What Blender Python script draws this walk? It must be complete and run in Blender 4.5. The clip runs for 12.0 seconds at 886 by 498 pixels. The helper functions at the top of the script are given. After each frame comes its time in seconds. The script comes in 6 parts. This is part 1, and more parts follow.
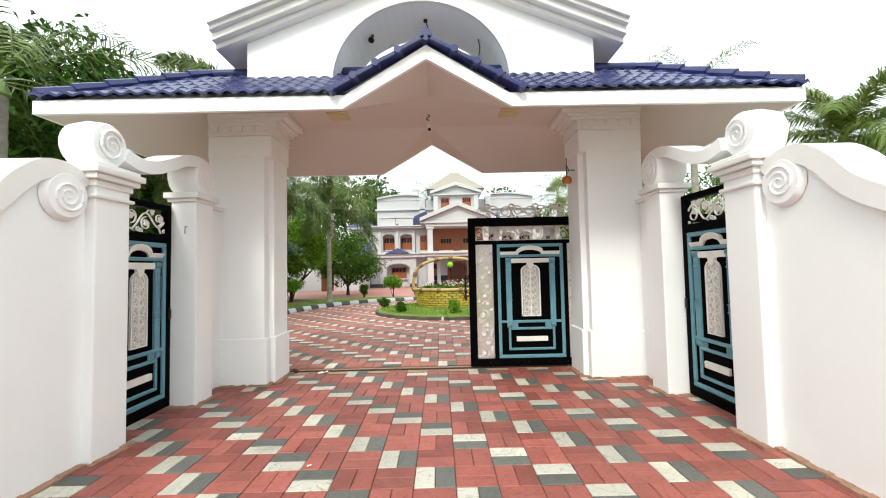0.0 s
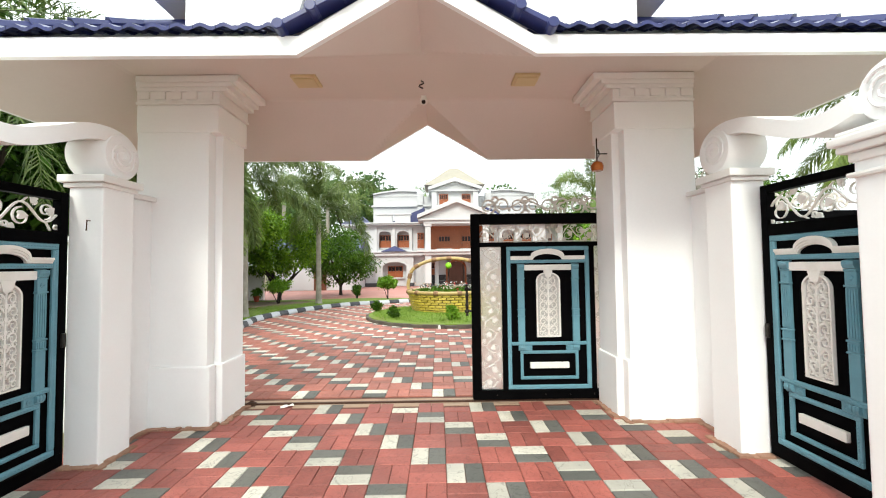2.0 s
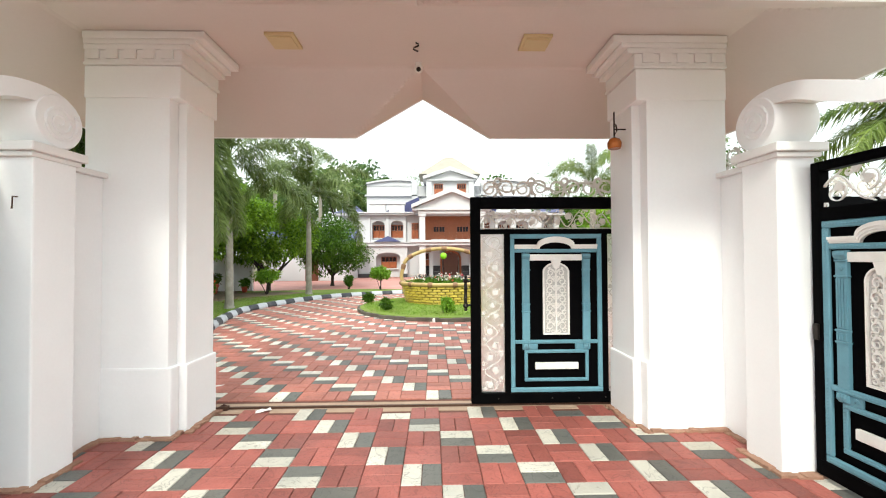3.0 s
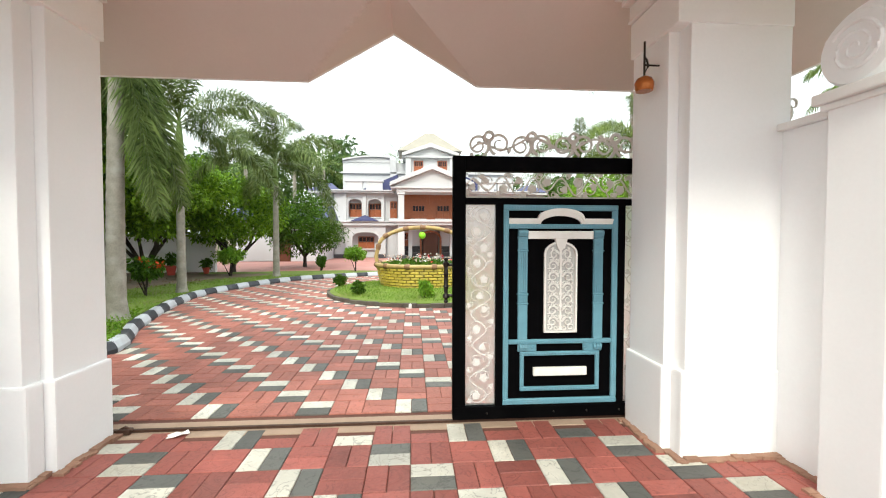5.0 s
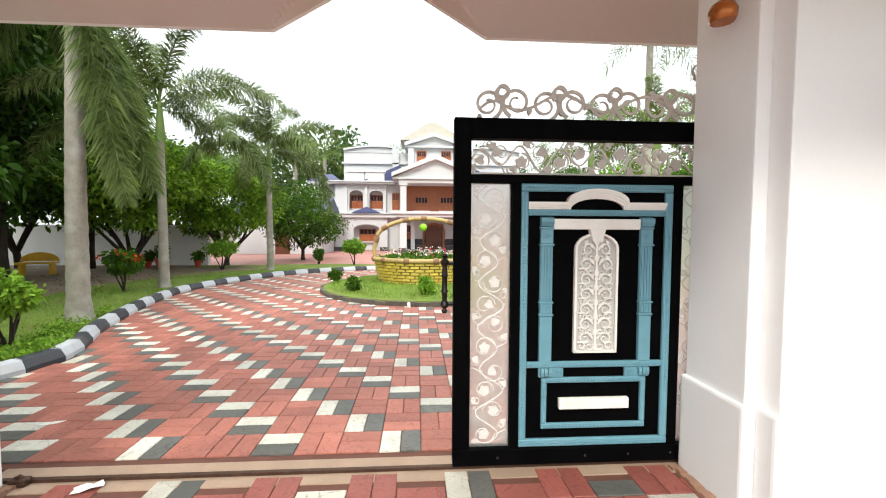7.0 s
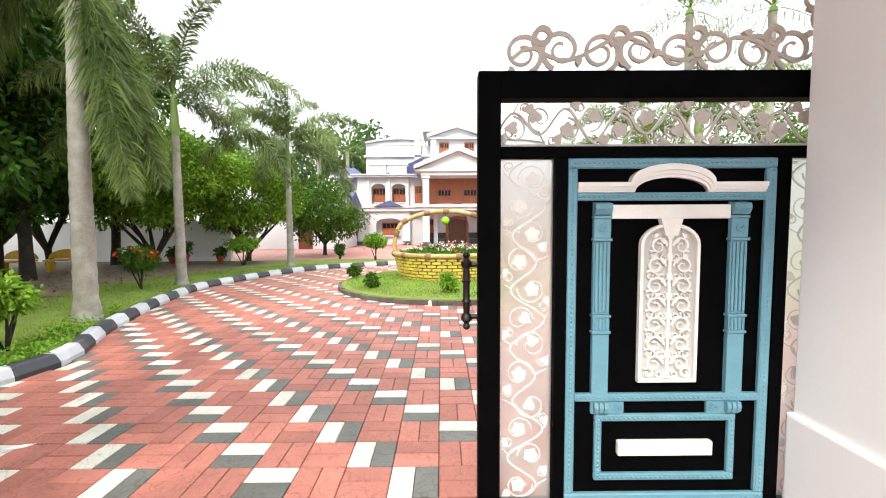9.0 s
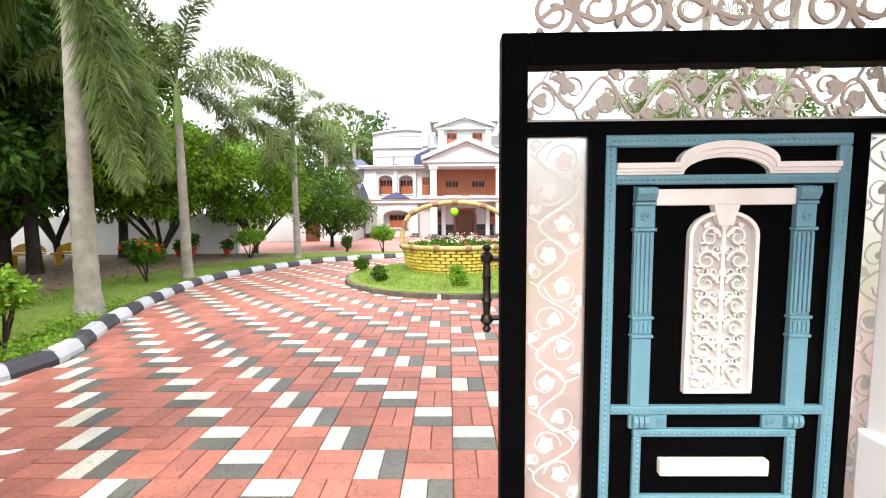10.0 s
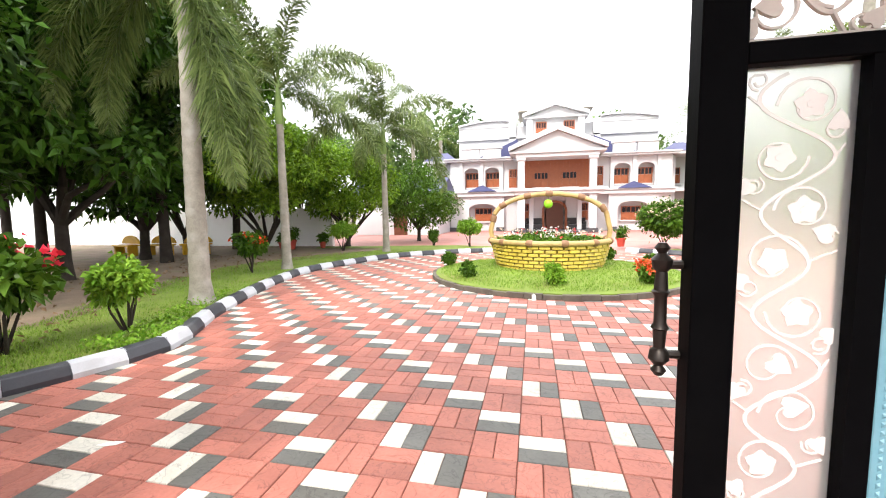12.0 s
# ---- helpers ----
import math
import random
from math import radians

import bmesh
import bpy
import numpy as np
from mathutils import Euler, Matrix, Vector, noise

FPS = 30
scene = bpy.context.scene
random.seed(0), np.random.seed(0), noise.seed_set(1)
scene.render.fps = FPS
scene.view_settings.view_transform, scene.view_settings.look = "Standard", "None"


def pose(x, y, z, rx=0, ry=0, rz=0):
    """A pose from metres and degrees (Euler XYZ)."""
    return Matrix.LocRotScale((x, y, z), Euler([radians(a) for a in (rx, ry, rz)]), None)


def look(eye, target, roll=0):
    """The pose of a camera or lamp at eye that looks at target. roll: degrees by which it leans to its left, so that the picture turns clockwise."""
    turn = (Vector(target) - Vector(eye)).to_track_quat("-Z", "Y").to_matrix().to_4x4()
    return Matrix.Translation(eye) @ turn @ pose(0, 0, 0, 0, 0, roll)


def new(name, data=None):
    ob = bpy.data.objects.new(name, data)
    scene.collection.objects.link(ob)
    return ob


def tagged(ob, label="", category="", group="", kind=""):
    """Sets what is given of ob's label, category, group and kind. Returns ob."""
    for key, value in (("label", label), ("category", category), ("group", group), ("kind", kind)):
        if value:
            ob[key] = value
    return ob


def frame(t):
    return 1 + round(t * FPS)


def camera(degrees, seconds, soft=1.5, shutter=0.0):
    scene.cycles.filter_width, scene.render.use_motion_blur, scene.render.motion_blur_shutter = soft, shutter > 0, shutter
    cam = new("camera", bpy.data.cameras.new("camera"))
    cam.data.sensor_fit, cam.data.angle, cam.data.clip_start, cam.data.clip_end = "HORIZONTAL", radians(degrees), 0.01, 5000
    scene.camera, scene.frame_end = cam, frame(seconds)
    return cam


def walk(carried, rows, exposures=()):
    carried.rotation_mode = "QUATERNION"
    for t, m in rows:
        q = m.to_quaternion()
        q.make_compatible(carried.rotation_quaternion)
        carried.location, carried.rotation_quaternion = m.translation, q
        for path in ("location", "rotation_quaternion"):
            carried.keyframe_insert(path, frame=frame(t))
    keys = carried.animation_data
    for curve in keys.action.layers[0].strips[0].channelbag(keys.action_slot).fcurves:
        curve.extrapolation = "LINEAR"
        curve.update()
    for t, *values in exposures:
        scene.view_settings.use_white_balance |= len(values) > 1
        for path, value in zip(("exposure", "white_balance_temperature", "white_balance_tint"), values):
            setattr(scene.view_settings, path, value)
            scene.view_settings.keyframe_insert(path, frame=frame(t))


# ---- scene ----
cam = camera(95.2, 12.0, soft=1.1)
PATH = [
    (0, (0.175, 0.208, 1.563), (0.19, 2.206, 1.656), -1.2),
    (0.5, (0.151, 0.593, 1.587), (0.15, 2.591, 1.69), -1.2),
    (1, (0.15, 0.892, 1.628), (0.15, 2.889, 1.735), -1.2),
    (1.5, (0.2, 1.211, 1.686), (0.212, 3.209, 1.786), -1.0),
    (2, (0.214, 1.469, 1.693), (0.236, 3.467, 1.773), -0.7),
    (2.5, (0.187, 1.728, 1.699), (0.223, 3.726, 1.758), -0.5),
    (3, (0.197, 2.011, 1.669), (0.247, 4.01, 1.705), -0.3),
    (5, (0.277, 3.046, 1.63), (0.424, 5.04, 1.571), 0.1),
    (5.5, (0.328, 3.26, 1.634), (0.486, 5.252, 1.563), 0.2),
    (6, (0.342, 3.494, 1.626), (0.501, 5.486, 1.547), 0.3),
    (6.5, (0.362, 3.72, 1.615), (0.508, 5.712, 1.527), 0.3),
    (8.5, (0.421, 4.356, 1.599), (0.468, 6.352, 1.488), -0.0),
    (9, (0.436, 4.522, 1.597), (0.445, 6.518, 1.471), -0.3),
    (9.5, (0.447, 4.648, 1.586), (0.431, 6.642, 1.438), -0.4),
    (10, (0.393, 4.777, 1.581), (0.366, 6.77, 1.416), -0.5),
    (10.5, (0.31, 4.922, 1.585), (0.261, 6.913, 1.408), -0.5),
    (11, (0.274, 5.055, 1.567), (0.152, 7.043, 1.384), -0.6),
    (11.5, (0.26, 5.194, 1.564), (-0.004, 7.168, 1.378), -0.8),
    (12, (0.195, 5.298, 1.553), (-0.24, 7.24, 1.364), -0.9),
]
walk(cam, [(t, look(eye, target, roll)) for t, eye, target, roll in PATH],
     exposures=[(0, 0.1, 6400, 1), (1.5, 0.3, 6400, 1), (3, 0.5, 6350, 1), (5, 0.40, 6350, 1), (6.5, 0.38, 6400, 3), (8.5, 0.68, 6400, 6), (10, 0.86, 6450, 9), (12, 0.98, 6500, 11)])

# ---- light ----
world = bpy.data.worlds.new("overcast")
scene.world = world
world.use_nodes = True
wn, wl = world.node_tree.nodes, world.node_tree.links
wn.clear()
w_out = wn.new("ShaderNodeOutputWorld")
w_bg = wn.new("ShaderNodeBackground")
w_sky = wn.new("ShaderNodeTexSky")
w_sky.sky_type = "NISHITA"
w_sky.sun_disc = False
w_sky.sun_elevation = radians(52)
w_sky.sun_rotation = radians(196)
w_sky.dust_density = 4.0
w_mix = wn.new("ShaderNodeMixRGB")
w_mix.inputs[0].default_value = 0.86
w_mix.inputs[2].default_value = (11.5, 11.6, 11.8, 1)
wl.new(w_sky.outputs[0], w_mix.inputs[1])
w_dir = wn.new("ShaderNodeTexCoord")
w_split = wn.new("ShaderNodeSeparateXYZ")
w_rise = wn.new("ShaderNodeMapRange")
w_rise.inputs[1].default_value, w_rise.inputs[2].default_value = 0.0, 1.0
w_rise.inputs[3].default_value, w_rise.inputs[4].default_value = 0.62, 1.45
w_over = wn.new("ShaderNodeVectorMath")
w_over.operation = "SCALE"
wl.new(w_dir.outputs["Generated"], w_split.inputs[0])
wl.new(w_split.outputs[2], w_rise.inputs[0])
wl.new(w_mix.outputs[0], w_over.inputs[0])
wl.new(w_rise.outputs[0], w_over.inputs["Scale"])
wl.new(w_over.outputs[0], w_bg.inputs[0])
w_bg.inputs[1].default_value = 0.15
wl.new(w_bg.outputs[0], w_out.inputs[0])
sun = new("sun", bpy.data.lights.new("sun", "SUN"))
sun.data.energy, sun.data.angle, sun.data.color = 2.2, radians(14), (1.0, 0.93, 0.84)
sun.matrix_world = look((-7, -18, 24), (0, 6, 0))


# ---- materials ----
def material(name, base, rough=0.6, metal=0.0, vary=0.08, scale=6.0, fine=60.0, bump=0.15, spec=0.4, stain=None, stain_amount=0.0, per="", spread=0.0, veins=0.0):
    """A procedural surface: base colour with grain at two scales, fine relief, and a stain colour in soft blotches."""
    m = bpy.data.materials.new(name)
    m.use_nodes = True
    n, l = m.node_tree.nodes, m.node_tree.links
    b = n["Principled BSDF"]
    tc = n.new("ShaderNodeTexCoord")
    big, small = n.new("ShaderNodeTexNoise"), n.new("ShaderNodeTexNoise")
    big.inputs["Scale"].default_value, small.inputs["Scale"].default_value = scale, fine
    big.inputs["Detail"].default_value = 5
    where = tc.outputs["Object"]
    if per == "object":
        spot, shift = n.new("ShaderNodeObjectInfo"), n.new("ShaderNodeVectorMath")
        l.new(where, shift.inputs[0])
        l.new(spot.outputs["Location"], shift.inputs[1])
        where = shift.outputs[0]
    l.new(where, big.inputs["Vector"])
    l.new(where, small.inputs["Vector"])
    add = n.new("ShaderNodeMath")
    add.operation = "MULTIPLY_ADD"
    l.new(small.outputs[0], add.inputs[0])
    add.inputs[1].default_value = 0.5
    l.new(big.outputs[0], add.inputs[2])
    ramp = n.new("ShaderNodeMapRange")
    ramp.inputs[1].default_value, ramp.inputs[2].default_value = 0.4, 1.1
    ramp.inputs[3].default_value, ramp.inputs[4].default_value = 1 - vary, 1 + vary
    l.new(add.outputs[0], ramp.inputs[0])
    value = ramp.outputs[0]
    if per:
        info = n.new("ShaderNodeObjectInfo" if per == "object" else "ShaderNodeNewGeometry")
        pick = n.new("ShaderNodeMapRange")
        pick.inputs[3].default_value, pick.inputs[4].default_value = 1 - spread, 1 + spread
        l.new(info.outputs["Random" if per == "object" else "Random Per Island"], pick.inputs[0])
        mul = n.new("ShaderNodeMath")
        mul.operation = "MULTIPLY"
        l.new(value, mul.inputs[0])
        l.new(pick.outputs[0], mul.inputs[1])
        value = mul.outputs[0]
    hue = n.new("ShaderNodeHueSaturation")
    hue.inputs["Color"].default_value = (*base, 1)
    l.new(value, hue.inputs["Value"])
    colour = hue.outputs[0]
    if stain:
        blot = n.new("ShaderNodeTexNoise")
        blot.inputs["Scale"].default_value, blot.inputs["Detail"].default_value = scale * 0.45, 7
        l.new(where, blot.inputs["Vector"])
        cut = n.new("ShaderNodeMapRange")
        cut.inputs[1].default_value, cut.inputs[2].default_value, cut.inputs[4].default_value = 0.5, 0.75, stain_amount
        l.new(blot.outputs[0], cut.inputs[0])
        mix = n.new("ShaderNodeMixRGB")
        mix.inputs[2].default_value = (*stain, 1)
        l.new(cut.outputs[0], mix.inputs[0])
        l.new(colour, mix.inputs[1])
        colour = mix.outputs[0]
    height = add.outputs[0]
    if veins:
        vein = n.new("ShaderNodeTexNoise")
        vein.inputs["Scale"].default_value, vein.inputs["Detail"].default_value, vein.inputs["Distortion"].default_value = 5.5, 4, 1.6
        l.new(where, vein.inputs["Vector"])
        off, size, line = n.new("ShaderNodeMath"), n.new("ShaderNodeMath"), n.new("ShaderNodeMapRange")
        off.operation, size.operation = "SUBTRACT", "ABSOLUTE"
        off.inputs[1].default_value = 0.5
        l.new(vein.outputs[0], off.inputs[0])
        l.new(off.outputs[0], size.inputs[0])
        line.inputs[1].default_value, line.inputs[2].default_value, line.inputs[3].default_value, line.inputs[4].default_value = 0.0, 0.022, 1.0, 0.0
        l.new(size.outputs[0], line.inputs[0])
        amount = n.new("ShaderNodeMath")
        amount.operation = "MULTIPLY"
        amount.inputs[1].default_value = veins
        l.new(line.outputs[0], amount.inputs[0])
        crack = n.new("ShaderNodeMixRGB")
        crack.inputs[2].default_value = (*[c * 0.35 for c in base], 1)
        l.new(amount.outputs[0], crack.inputs[0])
        l.new(colour, crack.inputs[1])
        colour = crack.outputs[0]
        relief = n.new("ShaderNodeMath")
        relief.operation = "MULTIPLY_ADD"
        relief.inputs[1].default_value = 2.2
        l.new(vein.outputs[0], relief.inputs[0])
        l.new(add.outputs[0], relief.inputs[2])
        height = relief.outputs[0]
    l.new(colour, b.inputs["Base Color"])
    b.inputs["Roughness"].default_value, b.inputs["Metallic"].default_value = rough, metal
    b.inputs["Specular IOR Level"].default_value = spec
    if bump:
        bp = n.new("ShaderNodeBump")
        bp.inputs["Strength"].default_value, bp.inputs["Distance"].default_value = bump, 0.004
        l.new(height, bp.inputs["Height"])
        l.new(bp.outputs[0], b.inputs["Normal"])
    return m


def leafy(name, base, tip, rough=0.45):
    """Leaves: each leaf its own tone between two greens, a little light passing through."""
    m = bpy.data.materials.new(name)
    m.use_nodes = True
    n, l = m.node_tree.nodes, m.node_tree.links
    b = n["Principled BSDF"]
    g = n.new("ShaderNodeNewGeometry")
    tc = n.new("ShaderNodeTexCoord")
    patch = n.new("ShaderNodeTexNoise")
    patch.inputs["Scale"].default_value = 1.1
    l.new(tc.outputs["Object"], patch.inputs["Vector"])
    mul = n.new("ShaderNodeMath")
    mul.operation = "MULTIPLY_ADD"
    mul.inputs[1].default_value = 0.6
    l.new(g.outputs["Random Per Island"], mul.inputs[0])
    sub = n.new("ShaderNodeMath")
    sub.operation = "SUBTRACT"
    sub.inputs[1].default_value = 0.3
    l.new(patch.outputs[0], sub.inputs[0])
    l.new(sub.outputs[0], mul.inputs[2])
    mix = n.new("ShaderNodeMixRGB")
    mix.inputs[1].default_value, mix.inputs[2].default_value = (*base, 1), (*tip, 1)
    l.new(mul.outputs[0], mix.inputs[0])
    l.new(mix.outputs[0], b.inputs["Base Color"])
    b.inputs["Roughness"].default_value = rough
    b.inputs["Specular IOR Level"].default_value = 0.16
    tr = n.new("ShaderNodeBsdfTranslucent")
    l.new(mix.outputs[0], tr.inputs[0])
    sh = n.new("ShaderNodeMixShader")
    sh.inputs[0].default_value = 0.14
    l.new(b.outputs[0], sh.inputs[1])
    l.new(tr.outputs[0], sh.inputs[2])
    l.new(sh.outputs[0], n["Material Output"].inputs["Surface"])
    return m


PAINT = material("white_wall_paint", (0.88, 0.885, 0.885), 0.62, vary=0.025, scale=1.6, fine=45, bump=0.22, stain=(0.70, 0.69, 0.66), stain_amount=0.16)
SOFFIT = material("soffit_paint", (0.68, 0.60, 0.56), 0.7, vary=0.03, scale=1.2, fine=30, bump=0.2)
MOULD = material("moulding_paint", (0.81, 0.80, 0.78), 0.55, vary=0.03, scale=3, fine=50, bump=0.12, stain=(0.6, 0.58, 0.54), stain_amount=0.25)
TILE_BLUE = material("blue_roof_tile", (0.017, 0.023, 0.105), 0.35, vary=0.18, scale=7, fine=70, bump=0.1, per="island", spread=0.2, stain=(0.10, 0.10, 0.2), stain_amount=0.35)
BLACK = material("black_gate_paint", (0.002, 0.002, 0.0024), 0.55, spec=0.015, vary=0.3, scale=9, fine=110, bump=0.12, stain=(0.006, 0.0057, 0.0053), stain_amount=0.3)
BLUE = material("teal_gate_paint", (0.13, 0.29, 0.36), 0.45, vary=0.1, scale=10, fine=90, bump=0.15, stain=(0.2, 0.33, 0.38), stain_amount=0.35)
LACE = material("white_lace_metal", (0.80, 0.78, 0.74), 0.5, vary=0.06, scale=12, fine=90, bump=0.12, stain=(0.6, 0.57, 0.5), stain_amount=0.35)
# the white lace's ground, greyed: shade between the scrolls put into the colour
LACE_BACK_SHADED = material("shaded_lace_ground", (0.50, 0.49, 0.47), 0.6, vary=0.08, scale=12, fine=90, bump=0.1)
RELIEF = material("frosted_relief", (0.70, 0.68, 0.65), 0.45, vary=0.05, scale=12, fine=90, bump=0.08)
SCROLL = material("beige_scroll_metal", (0.50, 0.46, 0.41), 0.5, vary=0.1, scale=14, fine=90, bump=0.1, stain=(0.62, 0.59, 0.54), stain_amount=0.5)
# forecourt red and cream are darkened copies: dimmer light put into the colour
PAVE_RED_SHADED = material("red_paver_shaded", (0.285, 0.084, 0.067), 0.6, veins=0.45, vary=0.3, scale=3.2, fine=42, bump=0.8, per="object", spread=0.3, stain=(0.25, 0.10, 0.085), stain_amount=0.6)
PAVE_GREY = material("grey_paver", (0.115, 0.115, 0.104), 0.6, veins=0.5, vary=0.14, scale=3.0, fine=42, bump=0.8, per="object", spread=0.2, stain=(0.16, 0.14, 0.11), stain_amount=0.5)
PAVE_CREAM_SHADED = material("cream_paver_shaded", (0.51, 0.485, 0.42), 0.55, veins=0.7, vary=0.12, scale=3.5, fine=42, bump=0.8, per="object", spread=0.2, stain=(0.30, 0.30, 0.27), stain_amount=0.75)
# same pavers again, toned darker for the shaded forecourt, lighter for the lit drive
FORE_REST, DRIVE, DRIVE_REST = {}, {}, {}
for paver_key, shaded_fore_tone, lit_drive_tone, soil, depth in (("red", (0.285, 0.084, 0.067), (0.355, 0.128, 0.094), (0.24, 0.09, 0.075), 0.5), ("grey", (0.105, 0.105, 0.097), (0.11, 0.11, 0.10), (0.16, 0.14, 0.11), 0.4), ("cream", (0.51, 0.485, 0.42), (0.58, 0.56, 0.49), (0.33, 0.28, 0.20), 0.7)):
    FORE_REST[paver_key] = material(paver_key + "_forecourt_rest", shaded_fore_tone, 0.6, veins=0.45, vary=0.24, scale=3.2, fine=42, bump=0.6, per="island", spread=0.22, stain=soil, stain_amount=depth)
    DRIVE[paver_key] = material(paver_key + "_drive_paver", lit_drive_tone, 0.6, veins=0.5, vary=0.24, scale=3.2, fine=42, bump=0.8, per="object", spread=0.2, stain=soil, stain_amount=depth)
    DRIVE_REST[paver_key] = material(paver_key + "_drive_rest", lit_drive_tone, 0.6, veins=0.45, vary=0.24, scale=3.2, fine=42, bump=0.5, per="island", spread=0.2, stain=soil, stain_amount=depth)
JOINT = material("paver_joint", (0.13, 0.055, 0.04), 0.9, vary=0.25, scale=5, fine=80, bump=0.5)
MORTAR = material("earth_mortar", (0.33, 0.19, 0.13), 0.9, vary=0.2, scale=6, fine=60, bump=0.7, stain=(0.17, 0.09, 0.06), stain_amount=0.8)
CONCRETE = material("concrete_strip", (0.36, 0.26, 0.19), 0.85, vary=0.15, scale=5, fine=60, bump=0.5, stain=(0.22, 0.15, 0.1), stain_amount=0.6)
IRON = material("rusty_rail", (0.09, 0.05, 0.035), 0.6, metal=0.6, vary=0.3, scale=20, fine=120, bump=0.3)
KERB_DARK = material("black_kerb_paint", (0.035, 0.037, 0.045), 0.55, vary=0.2, scale=6, fine=60, bump=0.4, stain=(0.12, 0.12, 0.12), stain_amount=0.6)
KERB_PALE = material("pale_kerb_paint", (0.47, 0.49, 0.52), 0.6, vary=0.1, scale=6, fine=60, bump=0.4, stain=(0.34, 0.33, 0.32), stain_amount=0.7)
GRASS_SOIL = material("lawn_ground", (0.14, 0.20, 0.028), 0.9, vary=0.3, scale=2.2, fine=55, bump=0.8, stain=(0.16, 0.14, 0.035), stain_amount=0.55)
SOIL = material("brown_soil", (0.20, 0.145, 0.10), 0.95, vary=0.3, scale=2.5, fine=40, bump=0.9, stain=(0.10, 0.13, 0.035), stain_amount=0.6)
GRASS = leafy("grass_blades", (0.095, 0.19, 0.017), (0.25, 0.37, 0.055))
EARTH = material("outer_ground", (0.16, 0.13, 0.08), 0.95, vary=0.25, scale=0.4, fine=8, bump=0.4, stain=(0.08, 0.13, 0.03), stain_amount=0.9)
FAR_PAVE = material("far_red_paving", (0.43, 0.20, 0.17), 0.7, vary=0.18, scale=1.2, fine=14, bump=0.2, stain=(0.46, 0.26, 0.23), stain_amount=0.8)
LIGHT_PANEL = material("cream_light_cover", (0.62, 0.50, 0.28), 0.4, vary=0.04, scale=8, fine=60, bump=0.05)
COPPER = material("amber_bell_glass", (0.42, 0.13, 0.03), 0.18, metal=0.5, vary=0.2, scale=20, fine=90, bump=0.05)
DARK_METAL = material("dark_metal", (0.03, 0.025, 0.022), 0.4, metal=0.7, vary=0.2, scale=20, fine=100, bump=0.1)
STONE = material("grey_stone", (0.28, 0.27, 0.25), 0.8, vary=0.2, scale=6, fine=60, bump=0.5)

FROST = bpy.data.materials.new("frosted_glass")
FROST.use_nodes = True
fb = FROST.node_tree.nodes["Principled BSDF"]
fb.inputs["Base Color"].default_value = (0.95, 0.955, 0.945, 1)
fb.inputs["Roughness"].default_value = 0.32
fb.inputs["Transmission Weight"].default_value = 0.92
fn = FROST.node_tree.nodes.new("ShaderNodeTexNoise")
fn.inputs["Scale"].default_value = 160
fbump = FROST.node_tree.nodes.new("ShaderNodeBump")
fbump.inputs["Strength"].default_value = 0.12
FROST.node_tree.links.new(fn.outputs[0], fbump.inputs["Height"])
FROST.node_tree.links.new(fbump.outputs[0], fb.inputs["Normal"])


# ---- mesh helpers ----
def box(bm, x0, x1, y0, y1, z0, z1):
    """Adds a box with outward faces."""
    v = [bm.verts.new(p) for p in ((x0, y0, z0), (x1, y0, z0), (x1, y1, z0), (x0, y1, z0), (x0, y0, z1), (x1, y0, z1), (x1, y1, z1), (x0, y1, z1))]
    for f in ((3, 2, 1, 0), (4, 5, 6, 7), (0, 1, 5, 4), (1, 2, 6, 5), (2, 3, 7, 6), (3, 0, 4, 7)):
        bm.faces.new([v[i] for i in f])
    return bm


def boxes(*dims):
    bm = bmesh.new()
    for d in dims:
        box(bm, *d)
    return bm


def bevelled(bm, width=0.006, segments=2):
    bmesh.ops.bevel(bm, geom=bm.edges[:], offset=width, segments=segments, affect="EDGES", profile=0.6, clamp_overlap=True)
    return bm


def prism(bm, outline, axis, a, b):
    """Extrudes a closed 2D outline between a and b along an axis. x: outline is (y, z); y: (x, z); z: (x, y)."""
    def place(u, v, w):
        return {"x": (w, u, v), "y": (u, w, v), "z": (u, v, w)}[axis]
    lo = [bm.verts.new(place(u, v, a)) for u, v in outline]
    hi = [bm.verts.new(place(u, v, b)) for u, v in outline]
    n = len(outline)
    for i in range(n):
        bm.faces.new((lo[i], lo[(i + 1) % n], hi[(i + 1) % n], hi[i]))
    bm.faces.new(lo[::-1])
    bm.faces.new(hi)
    return bm


def tube(bm, path, radii, sides=8):
    """A round tube along 3D points with a radius at each."""
    rings = []
    for i, p in enumerate(path):
        a, b = Vector(path[max(i - 1, 0)]), Vector(path[min(i + 1, len(path) - 1)])
        d = (b - a).normalized()
        s = d.cross(Vector((0.03, 0.05, 1)) if abs(d.z) < 0.95 else Vector((1, 0.02, 0.03))).normalized()
        u = s.cross(d)
        r = radii[i] if hasattr(radii, "__len__") else radii
        rings.append([bm.verts.new(Vector(p) + r * (math.cos(k * math.tau / sides) * s + math.sin(k * math.tau / sides) * u)) for k in range(sides)])
    for q, w in zip(rings, rings[1:]):
        for k in range(sides):
            bm.faces.new((q[k], q[(k + 1) % sides], w[(k + 1) % sides], w[k]))
    bm.faces.new(rings[0])
    bm.faces.new(rings[-1][::-1])
    return bm


